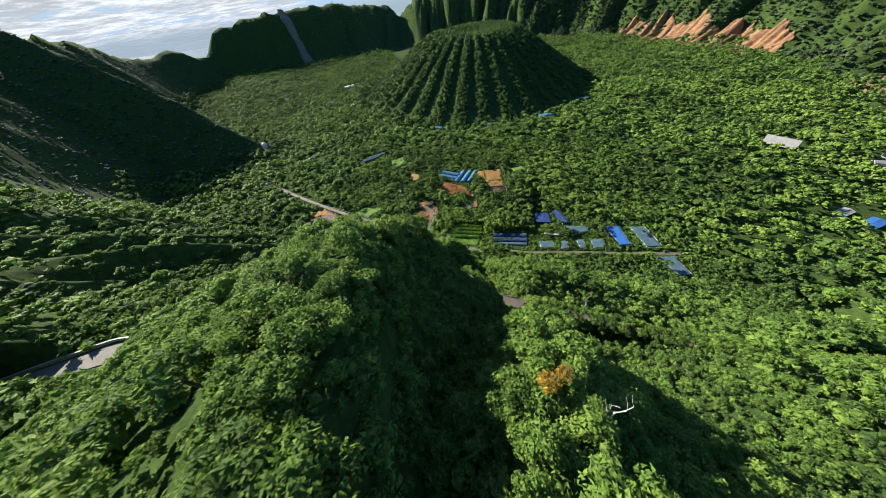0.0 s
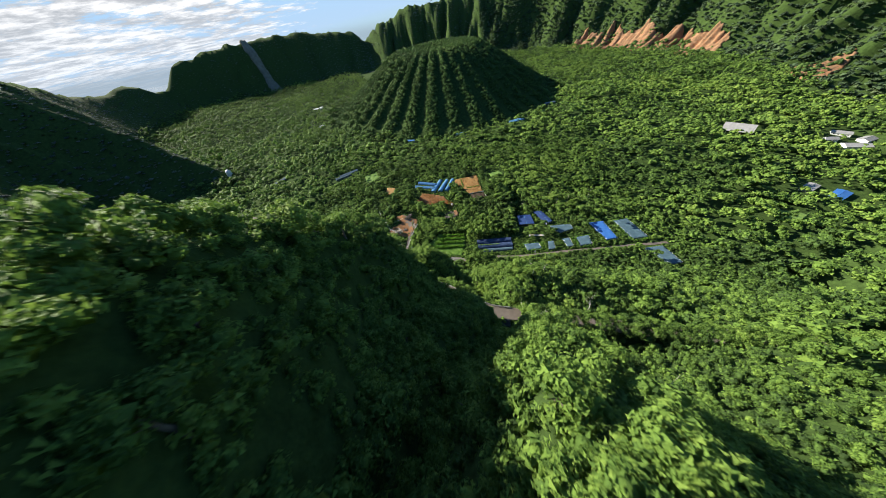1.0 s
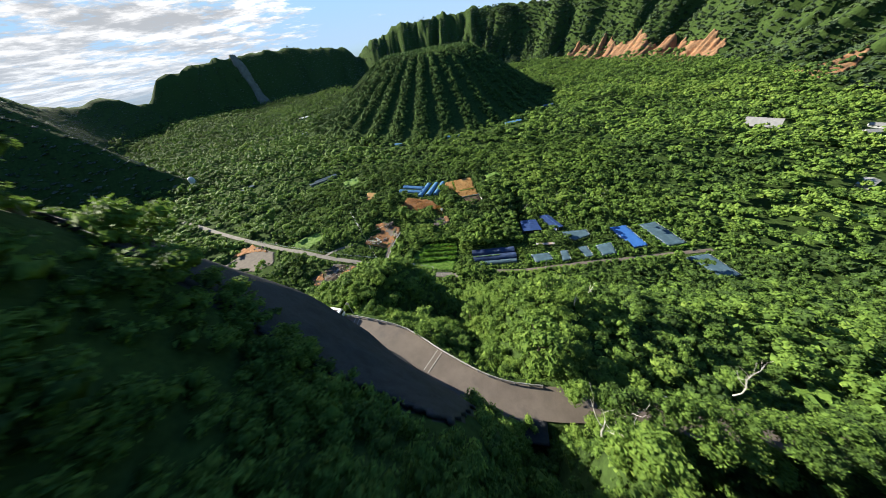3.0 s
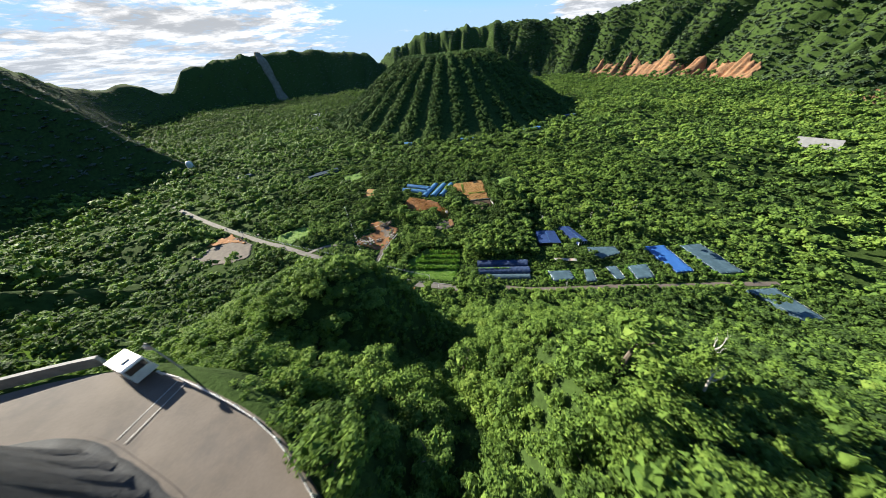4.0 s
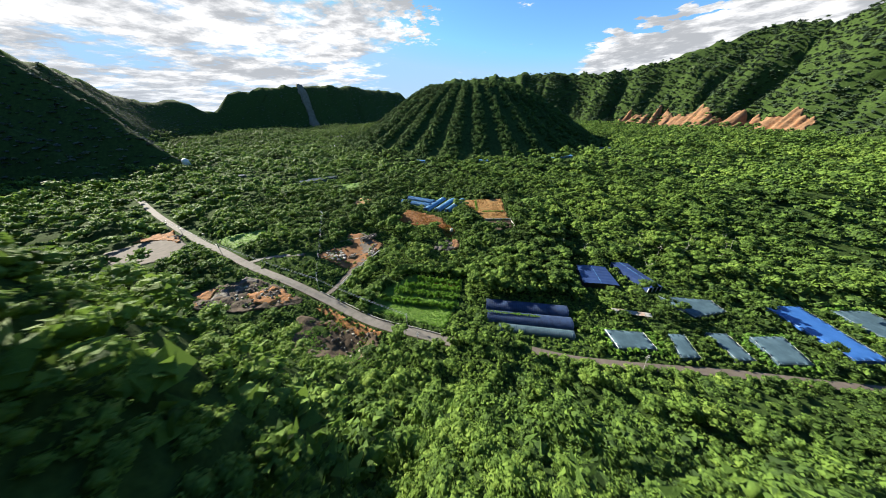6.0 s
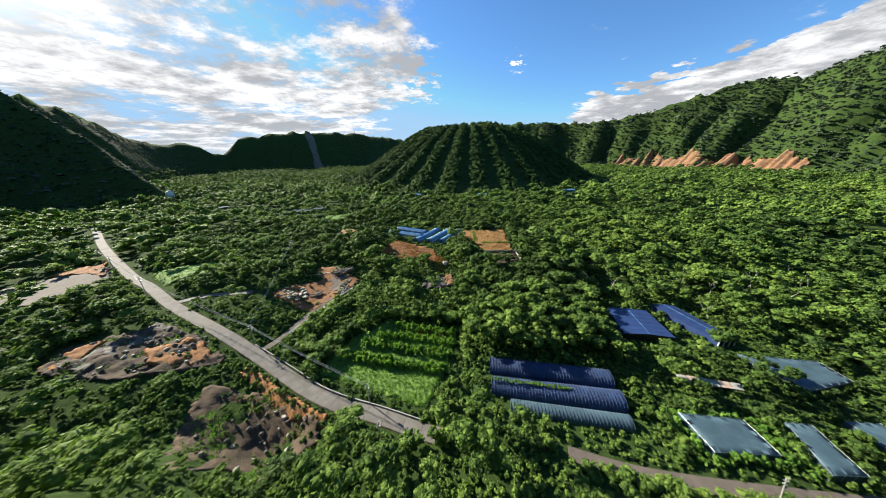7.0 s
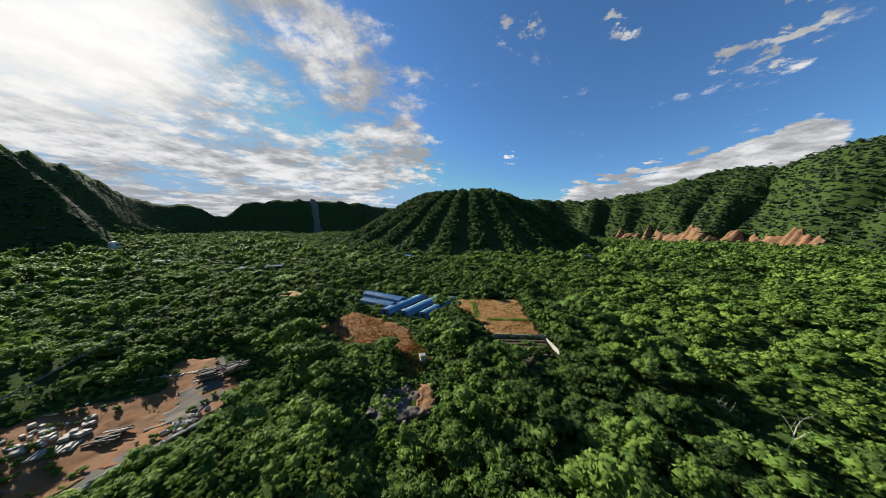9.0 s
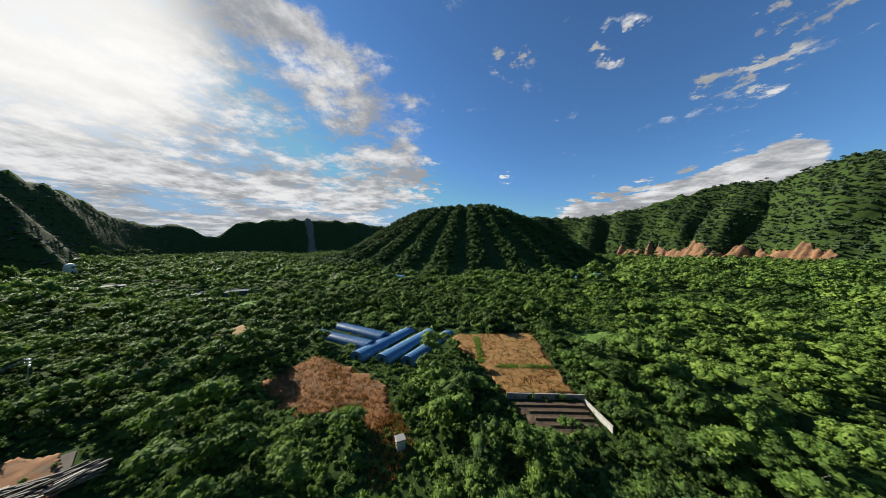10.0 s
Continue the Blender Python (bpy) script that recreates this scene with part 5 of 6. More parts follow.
part("post", Geo().tube((0, 0, -1), (0, 0, 5.0), 0.09, 0.08, 8), M_KERB, mirror)
part("mirror_dish", Geo().tube((0, -0.12, 4.5), (0, -0.2, 4.5), 0.45, 0.38, 16), M_STEEL, mirror)


# ---- growing houses and sheds ----
PAINT = {"TEAL": M_TEAL, "BRIGHT": M_BLUE_BRIGHT, "NET": M_BLUE_NET, "TUNNEL": M_TUNNEL, "BLUE": M_BLUE_SHADED, "WHITE": M_WHITE, "GREY": M_GREY_ROOF}


def hoop_house(a, b, width, skin, label, high=None, doors=True, gap=1.2):
    a, b = Vector(a), Vector(b)
    length, turn = (b - a).length, math.atan2(b.y - a.y, b.x - a.x)
    mid = (a + b) / 2
    z = min(gz(a.x, a.y), gz(b.x, b.y), gz(mid.x, mid.y)) - 0.1
    t = thing("hoop_house", Matrix.Translation((mid.x, mid.y, z)) @ Matrix.Rotation(turn, 4, "Z"), label, "greenhouse", "hoop houses")
    h, w = high or width * 0.46, width / 2
    arc = [(w * math.cos(v), h * math.sin(v) ** 0.75 if math.sin(v) > 0 else 0.0) for v in np.linspace(0, math.pi, 15)]
    n = max(4, int(length / gap))
    r = random.Random(int(a.x * 7 + b.y))
    rows = []
    for k in range(2 * n + 1):
        x = -length / 2 + length * k / (2 * n)
        sag = 0.0 if k % 2 == 0 else -0.10 - 0.05 * r.random()
        rows.append([(x, py * (1 + sag * 0.35), pz * (1 + sag * 0.45) + 0.15) for py, pz in arc])
    part("cover", Geo().sheet(rows, 0.06), skin, t, rounded=True)
    hoop = Geo().strip([(0, py * 1.012, pz * 1.012 + 0.16) for py, pz in arc], 0.045, 4).mesh("hoop", M_TUNNEL if doors else skin)
    for k in range(n + 1):
        part("hoop", hoop, M_STEEL, t, m=Matrix.Translation((-length / 2 + length * k / n, 0, 0)))
    for sx in (-1, 1):
        e = Geo()
        e.v = [(sx * (length / 2 - 0.12), py * 0.985, pz * 0.985 + 0.12) for py, pz in arc] + [(sx * (length / 2 - 0.20), py * 0.985, pz * 0.985 + 0.12) for py, pz in arc]
        k = len(arc)
        e.f = [tuple(range(k)), tuple(range(2 * k - 1, k - 1, -1))] + [(i, k + i, k + i + 1, i + 1) for i in range(k - 1)]
        end = part("end_wall", e, skin, t)
        if doors:
            part("door", Geo().box((sx * (length / 2 - 0.08), 0, 1.05), (0.06, 1.5, 1.9)), M_DARKMETAL, end)
    for sy in (-1, 1):
        part("base_rail", Geo().box((0, sy * w, 0.15), (length, 0.08, 0.22)), M_TIMBER, t)
    return t


for (a, b, w, skin), label in zip(HOOPS, ("long hoop house under a ribbed dark blue net", "long hoop house under a ribbed dark blue net overgrown with vines", "low hoop house under a pale grey-blue net")):
    hoop_house(a, b, w, PAINT[skin], label, 3.4 if skin == "NET" else 2.2, False, 1.0)
for (a, b, w), label in zip(TUNNELS, ("blue plastic tunnel greenhouse with a round door end", "blue plastic tunnel greenhouse with a round door end", "paler blue tunnel greenhouse half hidden by shrubs", "bright blue tunnel with a torn end cover", "pale blue ribbed tunnel among bushes")):
    hoop_house(a, b, w, M_TUNNEL, label, 3.3, True, 1.4)


def shade_house(poly, mat, label, high=2.6):
    c = Vector((sum(p[0] for p in poly) / 4, sum(p[1] for p in poly) / 4))
    z = max(gz(*p) for p in [(c.x, c.y)] + list(poly)) - 0.3
    t = thing("shade_house", Matrix.Translation((c.x, c.y, z)), label, "shade house", "shade-net houses")
    q = [Vector(p) - c for p in poly]

    def at(u, v):
        return (q[0] * (1 - u) + q[1] * u) * (1 - v) + (q[3] * (1 - u) + q[2] * u) * v

    nu, nv = max(3, round((q[1] - q[0]).length / 4)), max(3, round((q[3] - q[0]).length / 4))
    r = random.Random(int(c.x * 3))
    rows = []
    for j in range(2 * nv + 1):
        row = []
        for i in range(2 * nu + 1):
            p = at(i / (2 * nu), j / (2 * nv))
            dip = 0.0 if (i % 2 == 0 and j % 2 == 0) else 0.16 + 0.10 * r.random()
            edge = 0.25 if i in (0, 2 * nu) or j in (0, 2 * nv) else 0.0
            row.append((p.x, p.y, high - dip - edge + 0.15 * r.random()))
        rows.append(row)
    part("net_roof", Geo().sheet(rows, 0.04), mat, t, rounded=True)
    for i0, i1 in ((0, 1), (1, 2), (2, 3), (3, 0)):
        a, b = q[i0], q[i1]
        part("side_net", Geo().sheet([[(a.x + (b.x - a.x) * k / 8, a.y + (b.y - a.y) * k / 8, zz) for k in range(9)] for zz in (-1.8, high * 0.5, high - 0.32)], 0.03, tuple((Vector((b.y - a.y, a.x - b.x, 0)).normalized() * 0.03))), mat, t)
        part("wire", Geo().tube((a.x, a.y, high - 0.05), (b.x, b.y, high - 0.05), 0.03, 0.03, 4), M_STEEL, t)
    post = Geo().tube((0, 0, -3.5), (0, 0, high), 0.05, 0.05, 6).mesh("post", M_STEEL)
    for j in range(nv + 1):
        for i in (0, nu) if 0 < j < nv else range(nu + 1):
            p = at(i / nu, j / nv)
            part("post", post, M_STEEL, t, m=Matrix.Translation((p.x, p.y, 0)))
    return t


for label, paint, poly in TARPS:
    shade_house(poly, PAINT[paint], label)


def sheet_shed(poly, label, high, posts):
    c = Vector((sum(p[0] for p in poly) / 4, sum(p[1] for p in poly) / 4))
    t = thing("growing_shed", Matrix.Translation((c.x, c.y, gz(c.x, c.y))), label, "shed", "blue sheds")
    q = [Vector(p) - c for p in poly]
    rows = []
    for v in np.linspace(0, 1, 13):
        a, b = q[0] * (1 - v) + q[3] * v, q[1] * (1 - v) + q[2] * v
        rows.append([(*(a * (1 - u) + b * u), high + 0.9 * (0.5 - abs(u - 0.5)) * 2 * 0.6 - 0.12 * math.sin(v * math.pi * 6) ** 2) for u in np.linspace(0, 1, 9)])
    roof = part("roof", Geo().sheet(rows, 0.08), M_BLUE_SHADED, t)
    part("ridge_seam", Geo().strip([Vector(r[4]) + Vector((0, 0, 0.05)) for r in rows], 0.07, 5), M_TUNNEL, roof)
    for k, (i0, i1) in enumerate(((0, 1), (1, 2), (2, 3), (3, 0))):
        if posts and k == 2:
            continue
        a, b = q[i0] * 0.985, q[i1] * 0.985
        part("wall", Geo().sheet([[(a.x + (b.x - a.x) * s, a.y + (b.y - a.y) * s, zz) for s in np.linspace(0, 1, 7)] for zz in (-0.8, high * 0.5, high - 0.02)], 0.06, tuple(Vector((b.y - a.y, a.x - b.x, 0)).normalized() * 0.06)), M_BLUE_SHADED if k != 2 else M_DARKMETAL, t)
    for k in range(posts):
        p = q[3] * (1 - k / (posts - 1)) * 0.98 + q[2] * (k / (posts - 1)) * 0.98
        part("post", Geo().box((p.x, p.y, high / 2 - 0.1), (0.35, 0.35, high), 20, 0.02), M_WHITE, t, "white painted post")
    return t


sheet_shed(SHEDS[0], "low wide shed roofed with blue sheets, darkened for the trees' shade", 3.0, 0)
sheet_shed(SHEDS[1], "long shed on white posts, its blue sheets darkened for the trees' shade", 3.2, 4)


def gabled(name, c, length, width, turn, wall_high, roof_high, roof_mat, wall_mat, label, category, group="", open_side=False):
    z = gz(*c)
    t = thing(name, Matrix.Translation((c[0], c[1], z)) @ Matrix.Rotation(radians(turn), 4, "Z"), label, category, group)
    hl, hw, eave = length / 2, width / 2, 0.6
    for sy in (-1, 1):
        rows = [[(x, sy * (hw + eave), wall_high - eave * roof_high / hw), (x, 0, wall_high + roof_high)] for x in np.linspace(-hl - eave, hl + eave, 15)]
        part("roof", Geo().sheet(rows, 0.18), roof_mat, t)
    part("ridge", Geo().tube((-hl - eave, 0, wall_high + roof_high), (hl + eave, 0, wall_high + roof_high), 0.16), roof_mat, t)
    for sy in (-1, 1):
        if open_side and sy < 0:
            for k in range(7):
                part("post", Geo().box((-hl + 0.2 + (length - 0.4) * k / 6, sy * (hw - 0.2), wall_high / 2 - 0.5), (0.25, 0.25, wall_high + 1.0)), M_TIMBER, t)
        else:
            w = part("wall", Geo().box((0, sy * (hw - 0.1), wall_high / 2 - 0.5), (length, 0.2, wall_high + 1.0)), wall_mat, t)
            for k in range(4):
                part("window", Geo().box((-hl * 0.7 + hl * 0.47 * k, sy * (hw + 0.02), wall_high * 0.55), (1.6, 0.08, 1.1)), M_GLASS, w)
    for sx in (-1, 1):
        g = Geo()
        g.v = [(sx * (hl - o), y, zz) for o in (0.0, 0.2) for y, zz in ((-hw, -1.0), (hw, -1.0), (hw, wall_high), (0, wall_high + roof_high - 0.1), (-hw, wall_high))]
        g.f = [(0, 1, 2, 3, 4), (9, 8, 7, 6, 5)] + [(i, 5 + i, 5 + (i + 1) % 5, (i + 1) % 5) for i in range(5)]
        part("gable", g, wall_mat, t)
    return t


gabled("barn", *BARN, 4.5, 9.0, M_GREY_ROOF, M_TIMBER, "long barn with a pale grey metal roof among trees", "barn", open_side=True)
for h, lab in zip(HOUSES, ("pale grey farm building with a broad roof", "small white house with a grey roof", "white shed beside the farm buildings", "low grey shed beside the farm buildings")):
    gabled("house", *h, 3.6, 2.2, M_GREY_ROOF, M_WHITE, lab, "house", "farm buildings")
for c, l, w, turn, paint in FAR_ROOFS:
    word = {"TUNNEL": "distant greenhouse with a pale blue roof", "BLUE": "distant greenhouse with a blue roof", "TEAL": "distant row of grey-green netting houses", "WHITE": "distant low building with a white roof", "BRIGHT": "small shed under a bright blue sheet", "GREY": "small grey-roofed shed beside the road"}[paint]
    gabled("greenhouse" if paint in ("TUNNEL", "BLUE", "TEAL") else "shed", c, l, w, turn, 3.2, 1.0, PAINT[paint], PAINT[paint], word, "greenhouse" if paint in ("TUNNEL", "BLUE", "TEAL") else "shed", "distant roofs")

hut = thing("hut", pose(23.9, 326.0, gz(23.9, 326), 0, 0, 25), "small pale green box hut at the field's edge", "hut")
part("wall", Geo().box((0, 0, 1.1), (2.0, 2.0, 2.4)), M_WHITE, hut)
part("roof", Geo().box((0, 0, 2.4), (2.4, 2.4, 0.2), 0, 0.08), M_GREY_ROOF, hut)
part("door", Geo().box((-1.02, 0, 0.95), (0.06, 0.8, 1.9)), M_DARKMETAL, hut)
sheet_roof = thing("collapsed_roof", pose(116.4, 235.6, gz(116.4, 235.6), 0, 0, -12), "pale rusty sheet roof sunk among bushes", "roof")
for k in range(6):
    part("sheet", Geo().sheet([[(-8 + 3.0 * k + u, v, 2.2 + 0.5 * (v / 2.5) + 0.08 * ((k * 7) % 3)) for u in np.linspace(0, 2.9, 5)] for v in (-1.2, 0, 1.2)], 0.05), M_RUST if k in (1, 4) else M_KERB, sheet_roof)
for px in (-8, 0, 9):
    part("post", Geo().box((px, 0, 1.0), (0.2, 0.2, 2.6)), M_TIMBER, sheet_roof)

DOME_AT = (-412, 540)
dome = thing("dome", pose(*DOME_AT, gz(*DOME_AT), 0, 0, 0), "small white dome high at the foot of the wall", "dome")
rows = [[(5 * math.cos(a) * math.cos(e), 5 * math.sin(a) * math.cos(e), 9 + 5 * math.sin(e)) for a in np.linspace(0, 2 * math.pi, 17)] for e in np.linspace(0, math.pi / 2, 6)]
part("shell", Geo().sheet(rows), M_WHITE, dome, rounded=True)
part("base", Geo().tube((0, 0, -1), (0, 0, 9), 5, 5, 16), M_WHITE, dome)


# ---- poles and cables ----
def utility_pole(x, y, high, turn, label, lean=0.0, z=None):
    t = thing("utility_pole", pose(x, y, gz(x, y) if z is None else z, lean, 0, turn), label, "utility pole", "utility poles")
    part("pole", Geo().tube((0, 0, -1), (0, 0, high), 0.17, 0.11, 10), M_KERB, t)
    for h in (high - 0.5, high - 1.4):
        arm = part("crossarm", Geo().box((0, 0, h), (1.8, 0.1, 0.12)), M_STEEL, t)
        for px in (-0.8, -0.3, 0.4, 0.8):
            part("insulator", Geo().tube((px, 0, h + 0.06), (px, 0, h + 0.26), 0.06, 0.04, 6), M_WHITE, arm)
    part("transformer", Geo().tube((0.35, 0, high - 2.9), (0.35, 0, high - 2.1), 0.24, 0.24, 10), M_STEEL, t)
    return t


POLES = [(-205, 310, 11), (-183, 300, 11), (-130, 274, 11), (-51, 246.5, 10), (3.6, 224.8, 9), (10.5, 213.5, 9), (103.5, 203.0, 9.5), (-88, 334, 9)]
for k, (px, py, h) in enumerate(POLES):
    utility_pole(px, py, h, 60 if k < 6 else 10, ("concrete utility pole with crossarms beside the valley road", "leaning concrete utility pole over the back road", "concrete utility pole standing in the wood")[0 if k < 6 else k - 5], -8 if k == 6 else 0)


def cable(a, b, sag, off):
    pts = []
    for t in np.linspace(0, 1, 15):
        x, y = a[0] + (b[0] - a[0]) * t, a[1] + (b[1] - a[1]) * t
        z = (gz(a[0], a[1]) + a[2]) * (1 - t) + (gz(b[0], b[1]) + b[2]) * t - sag * 4 * t * (1 - t)
        pts.append((x + off[0], y + off[1], z + off[2]))
    ob = part("power_cable", Geo().strip(pts, 0.03, 4), M_STEEL)
    return tagged(ob, "thin grey power cable hung between poles", "cable", "power cables")


for a, b in zip(POLES[:4], POLES[1:5]):
    for off in ((-0.5, 0.3, -0.2), (0.5, -0.3, -0.2), (-0.3, 0.2, -1.1), (0.3, -0.2, -1.1)):
        cable(a, b, 0.9, off)
for off in ((-0.4, 0, -0.2), (0.4, 0, -0.2)):
    cable(POLES[3], POLES[7], 1.5, off)

# ---- the storage yard ----
r = random.Random(21)


def slab_block(x, y, size, turn, label, tilt=0.0):
    g = Geo().box((0, 0, size[2] / 2), size, 0, min(size) * 0.15)
    ob = part("concrete_block", g, M_STONE, m=pose(x, y, gz(x, y) + 0.30, tilt, 0, turn))
    return tagged(ob, label, "concrete block", "pale blocks in the yard")


for k in range(34):
    px, py = -58 + r.gauss(0, 3.2), 284.5 + r.gauss(0, 3.0)
    slab_block(px, py, (r.uniform(0.8, 2.2), r.uniform(0.6, 1.4), r.uniform(0.3, 0.9)), r.uniform(0, 180), "pale broken concrete block lying on red earth", r.uniform(-14, 14))
for k in range(8):
    slab_block(-54.5 + 1.0 * k * 0.55, 280.0 + 0.55 * k, (0.5, 3.2, 0.4), 28 + r.uniform(-4, 4), "long pale concrete slab in a row")
for k in range(9):
    slab_block(-61 + 1.3 * k, 303.5 + 0.9 * k + r.uniform(-0.4, 0.4), (1.5, 0.7, 0.3), 60 + r.uniform(-25, 25), "pale flat slab at the yard's edge", r.uniform(-8, 8))
for k in range(22):
    px, py = -34.2 + r.gauss(0, 1.5), 292.5 + r.gauss(0, 3.5)
    v, f = ICO_V * (0.45 + 0.7 * r.random()) * (1 + 0.2 * np.random.default_rng(k).standard_normal((len(ICO_V), 1))), ICO_F
    ob = part("boulder", Geo().add(v, f), M_STONE, m=pose(px, py, gz(px, py) + 0.5, 0, 0, r.uniform(0, 360)))
    tagged(ob, "pale angular boulder heaped beside the track", "boulder", "pale boulders by the track")


def timber_stack(x, y, turn, count, label):
    t = thing("timber_stack", pose(x, y, gz(x, y) + 0.35, 0, 0, turn), label, "timber stack", "timber stacks")
    for k in range(count):
        layer, col = divmod(k, 6)
        long = r.uniform(3.0, 7.0)
        slope = r.uniform(-7, 7)
        beam = Geo().box((0, 0, 0), (long, r.uniform(0.22, 0.42), r.uniform(0.2, 0.34)), 0, 0.02)
        part("beam", beam, r.choice((M_TIMBER, M_TIMBER, M_TIMBER, M_TYRE, M_RUST)), t, m=pose(r.uniform(-1.0, 1.0), -2.2 + col * 0.85 + r.uniform(-0.25, 0.25), 0.3 + layer * 0.36, 0, slope, r.uniform(-16, 16)))
    return t


timber_stack(-44, 309, 30, 36, "heap of dark weathered timber beams and scrap")
timber_stack(-40, 313.5, 62, 30, "heap of dark weathered timber beams and scrap")
timber_stack(-47, 287, 25, 12, "dark scrap heap under a rusty cover")
for (ax, ay), (bx, by), count in (((-42.6, 254), (-39.6, 266), 6), ((-40.0, 265), (-36.2, 279), 8), ((-36.6, 278), (-29.8, 295), 9)):
    turn, half = math.degrees(math.atan2(by - ay, bx - ax)), math.dist((ax, ay), (bx, by)) / 2
    mx, my = (ax + bx) / 2, (ay + by) / 2
    pipes = thing("pipe_stack", pose(mx, my, gz(mx, my) + 0.5, 0, 0, turn), "bundle of long pale pipes beside the track", "pipe stack", "pipes beside the track")
    for k in range(count):
        off, up = -0.7 + 0.26 * (k % 6), 0.14 + 0.24 * (k // 6)
        part("pipe", Geo().tube((-half + r.uniform(-1.5, 1.5), off + r.uniform(-0.2, 0.2), up), (half + r.uniform(-1.5, 1.5), off + r.uniform(-0.3, 0.3), up), 0.12, 0.12, 7), M_KERB, pipes)

# rocks in the gully, on the landslip, the earth mound and by the lot
rock_mesh = []
for k in range(6):
    v = ICO_V * (1 + 0.24 * np.random.default_rng(200 + k).standard_normal((len(ICO_V), 1)))
    rock_mesh.append(Geo().add(v, ICO_F).mesh("rock", M_ROCK if k % 3 else M_STONE))
for cx, cy, sx, sy, n, big, lift in ((21, 306, 3.0, 4, 12, 0.8, 0.6), (-24, 213, 9, 6, 46, 0.7, 1.2), (-76, 240, 9, 5, 40, 0.8, 1.5), (-88, 236, 9, 7, 30, 0.8, 1.6), (-190, 303, 10, 3, 24, 1.2, 0.4)):
    for k in range(n):
        px, py, s = cx + r.gauss(0, sx), cy + r.gauss(0, sy), big * r.uniform(0.4, 1.3)
        if min(float(road_far(np.array([px]), np.array([py]), q)[0][0]) - q[0] for q in ROADS) < 1.5:
            continue
        ob = part("rock", rock_mesh[r.randrange(6)], None, m=pose(px, py, gz(px, py) + lift * 0.6, r.uniform(0, 90), 0, r.uniform(0, 360)) @ Matrix.Diagonal((s, s * 0.8, s * 0.7, 1)))
        tagged(ob, "rough grey-brown rock on bare earth", "rock", "rocks on bare earth")

# vegetable beds with their wall
bed_wall = part("garden_wall", Geo().box((64.5, 342.4, gz(64.5, 342) + 0.8), (23, 0.3, 1.9)).box((76.2, 336.5, gz(76, 336) + 0.8), (0.3, 12.5, 1.9), 6), M_KERB)
tagged(bed_wall, "pale concrete block wall around tilled beds", "wall", kind="structure")
for k, yy in enumerate((339.5, 337.2, 334.8, 332.6, 330.2)):
    x0 = (55, 58, 59, 62, 63)[k]
    rows = [[(xx, yy + o, gz(xx, yy) + 0.35 + h) for xx in np.linspace(x0, 74.5, 12)] for o, h in ((-0.7, 0.0), (-0.4, 0.4), (0.4, 0.4), (0.7, 0.0))]
    ob = part("garden_bed", Geo().sheet(rows, 0.2), M_SOIL_DARK)
    tagged(ob, "raised tilled bed with a row of seedlings", "garden bed", "raised garden beds")


# ---- crops, grass and shrubs ----
def tufts(name, poly, step, radius, templates, mat, label, seed, tall=1.0, category="plants", skip=None, lift=0.3):
    xs, ys = [p[0] for p in poly], [p[1] for p in poly]
    px, py = scatter(min(xs), max(xs), min(ys), max(ys), step)
    ok = inside(px, py, poly)
    if skip is not None:
        ok &= ~skip(px, py)
    px, py = px[ok], py[ok]
    rr = radius * rng.uniform(0.6, 1.35, len(px))
    return plant(name, templates, px, py, sink(px, py) + lift - 0.1 * rr, rr, mat, label, seed, tall, category)


def blades(seed, n):
    r = np.random.default_rng(seed)
    at = r.uniform(-0.8, 0.8, (n, 2))
    a = r.uniform(0, 6.28, n)
    s = np.stack([np.cos(a), np.sin(a)], 1) * 0.09
    tip = at + r.normal(0, 0.35, (n, 2))
    h = r.uniform(0.6, 1.3, n)
    v = np.concatenate([np.c_[at - s, np.zeros(n)], np.c_[at + s, np.zeros(n)], np.c_[tip, h]])
    return v, np.stack([np.arange(n), np.arange(n) + n, np.arange(n) + 2 * n], 1)


BLADES = [blades(80 + k, 16) for k in range(5)]
LEAFY = [crown(90 + k, 2, 12, 0.36, 0.9, 0.6) for k in range(4)]

ROWS_Y = [(263.5, 4.0), (257.0, -3.0), (250.0, -9.0), (242.0, -14.0)]


def in_rows(px, py):
    hit = np.zeros(len(px), bool)
    for y0, x0 in ROWS_Y:
        hit |= (np.abs(py - (y0 - 0.16 * (px - 5))) < 1.9) & (px > x0)
    return hit


tufts("crop", PLOT, 0.75, 0.55, BLADES, M_CROP, "low bright green leafy crop in a plot", 31, 1.1, "crop", skip=in_rows)
tufts("crop", PLOT, 0.9, 0.95, LEAFY, M_CROP, "tall rows of broad-leaved taro across the plot", 32, 1.9, "crop", skip=lambda a, b: ~in_rows(a, b))
DRY_CORNER = [(12, 264), (28, 260), (27, 254), (16, 257)]
tufts("dry_crop", DRY_CORNER, 0.7, 0.7, BLADES, M_DRY, "withered brown corner of the crop", 33, 1.0, "crop")
tufts("dry_growth", RED_FIELD, 0.9, 0.75, BLADES, M_DRY, "rust-brown dry growth on the fallow field", 34, 0.8, "dry grass")
tufts("dry_growth", DRY_FIELD, 0.95, 0.7, BLADES, M_DRY, "cut brown stalks on the harvested field", 35, 0.6, "dry grass")
tufts("grass", [(46, 360), (46, 384), (48.5, 384), (48.5, 360)], 0.6, 0.7, BLADES, M_CROP, "green grass strip through the brown field", 36, 1.0, "grass")
tufts("grass", [(52, 357), (73, 356.5), (73, 358.5), (52, 359)], 0.6, 0.7, BLADES, M_CROP, "green grass strip across the brown field", 37, 1.0, "grass")
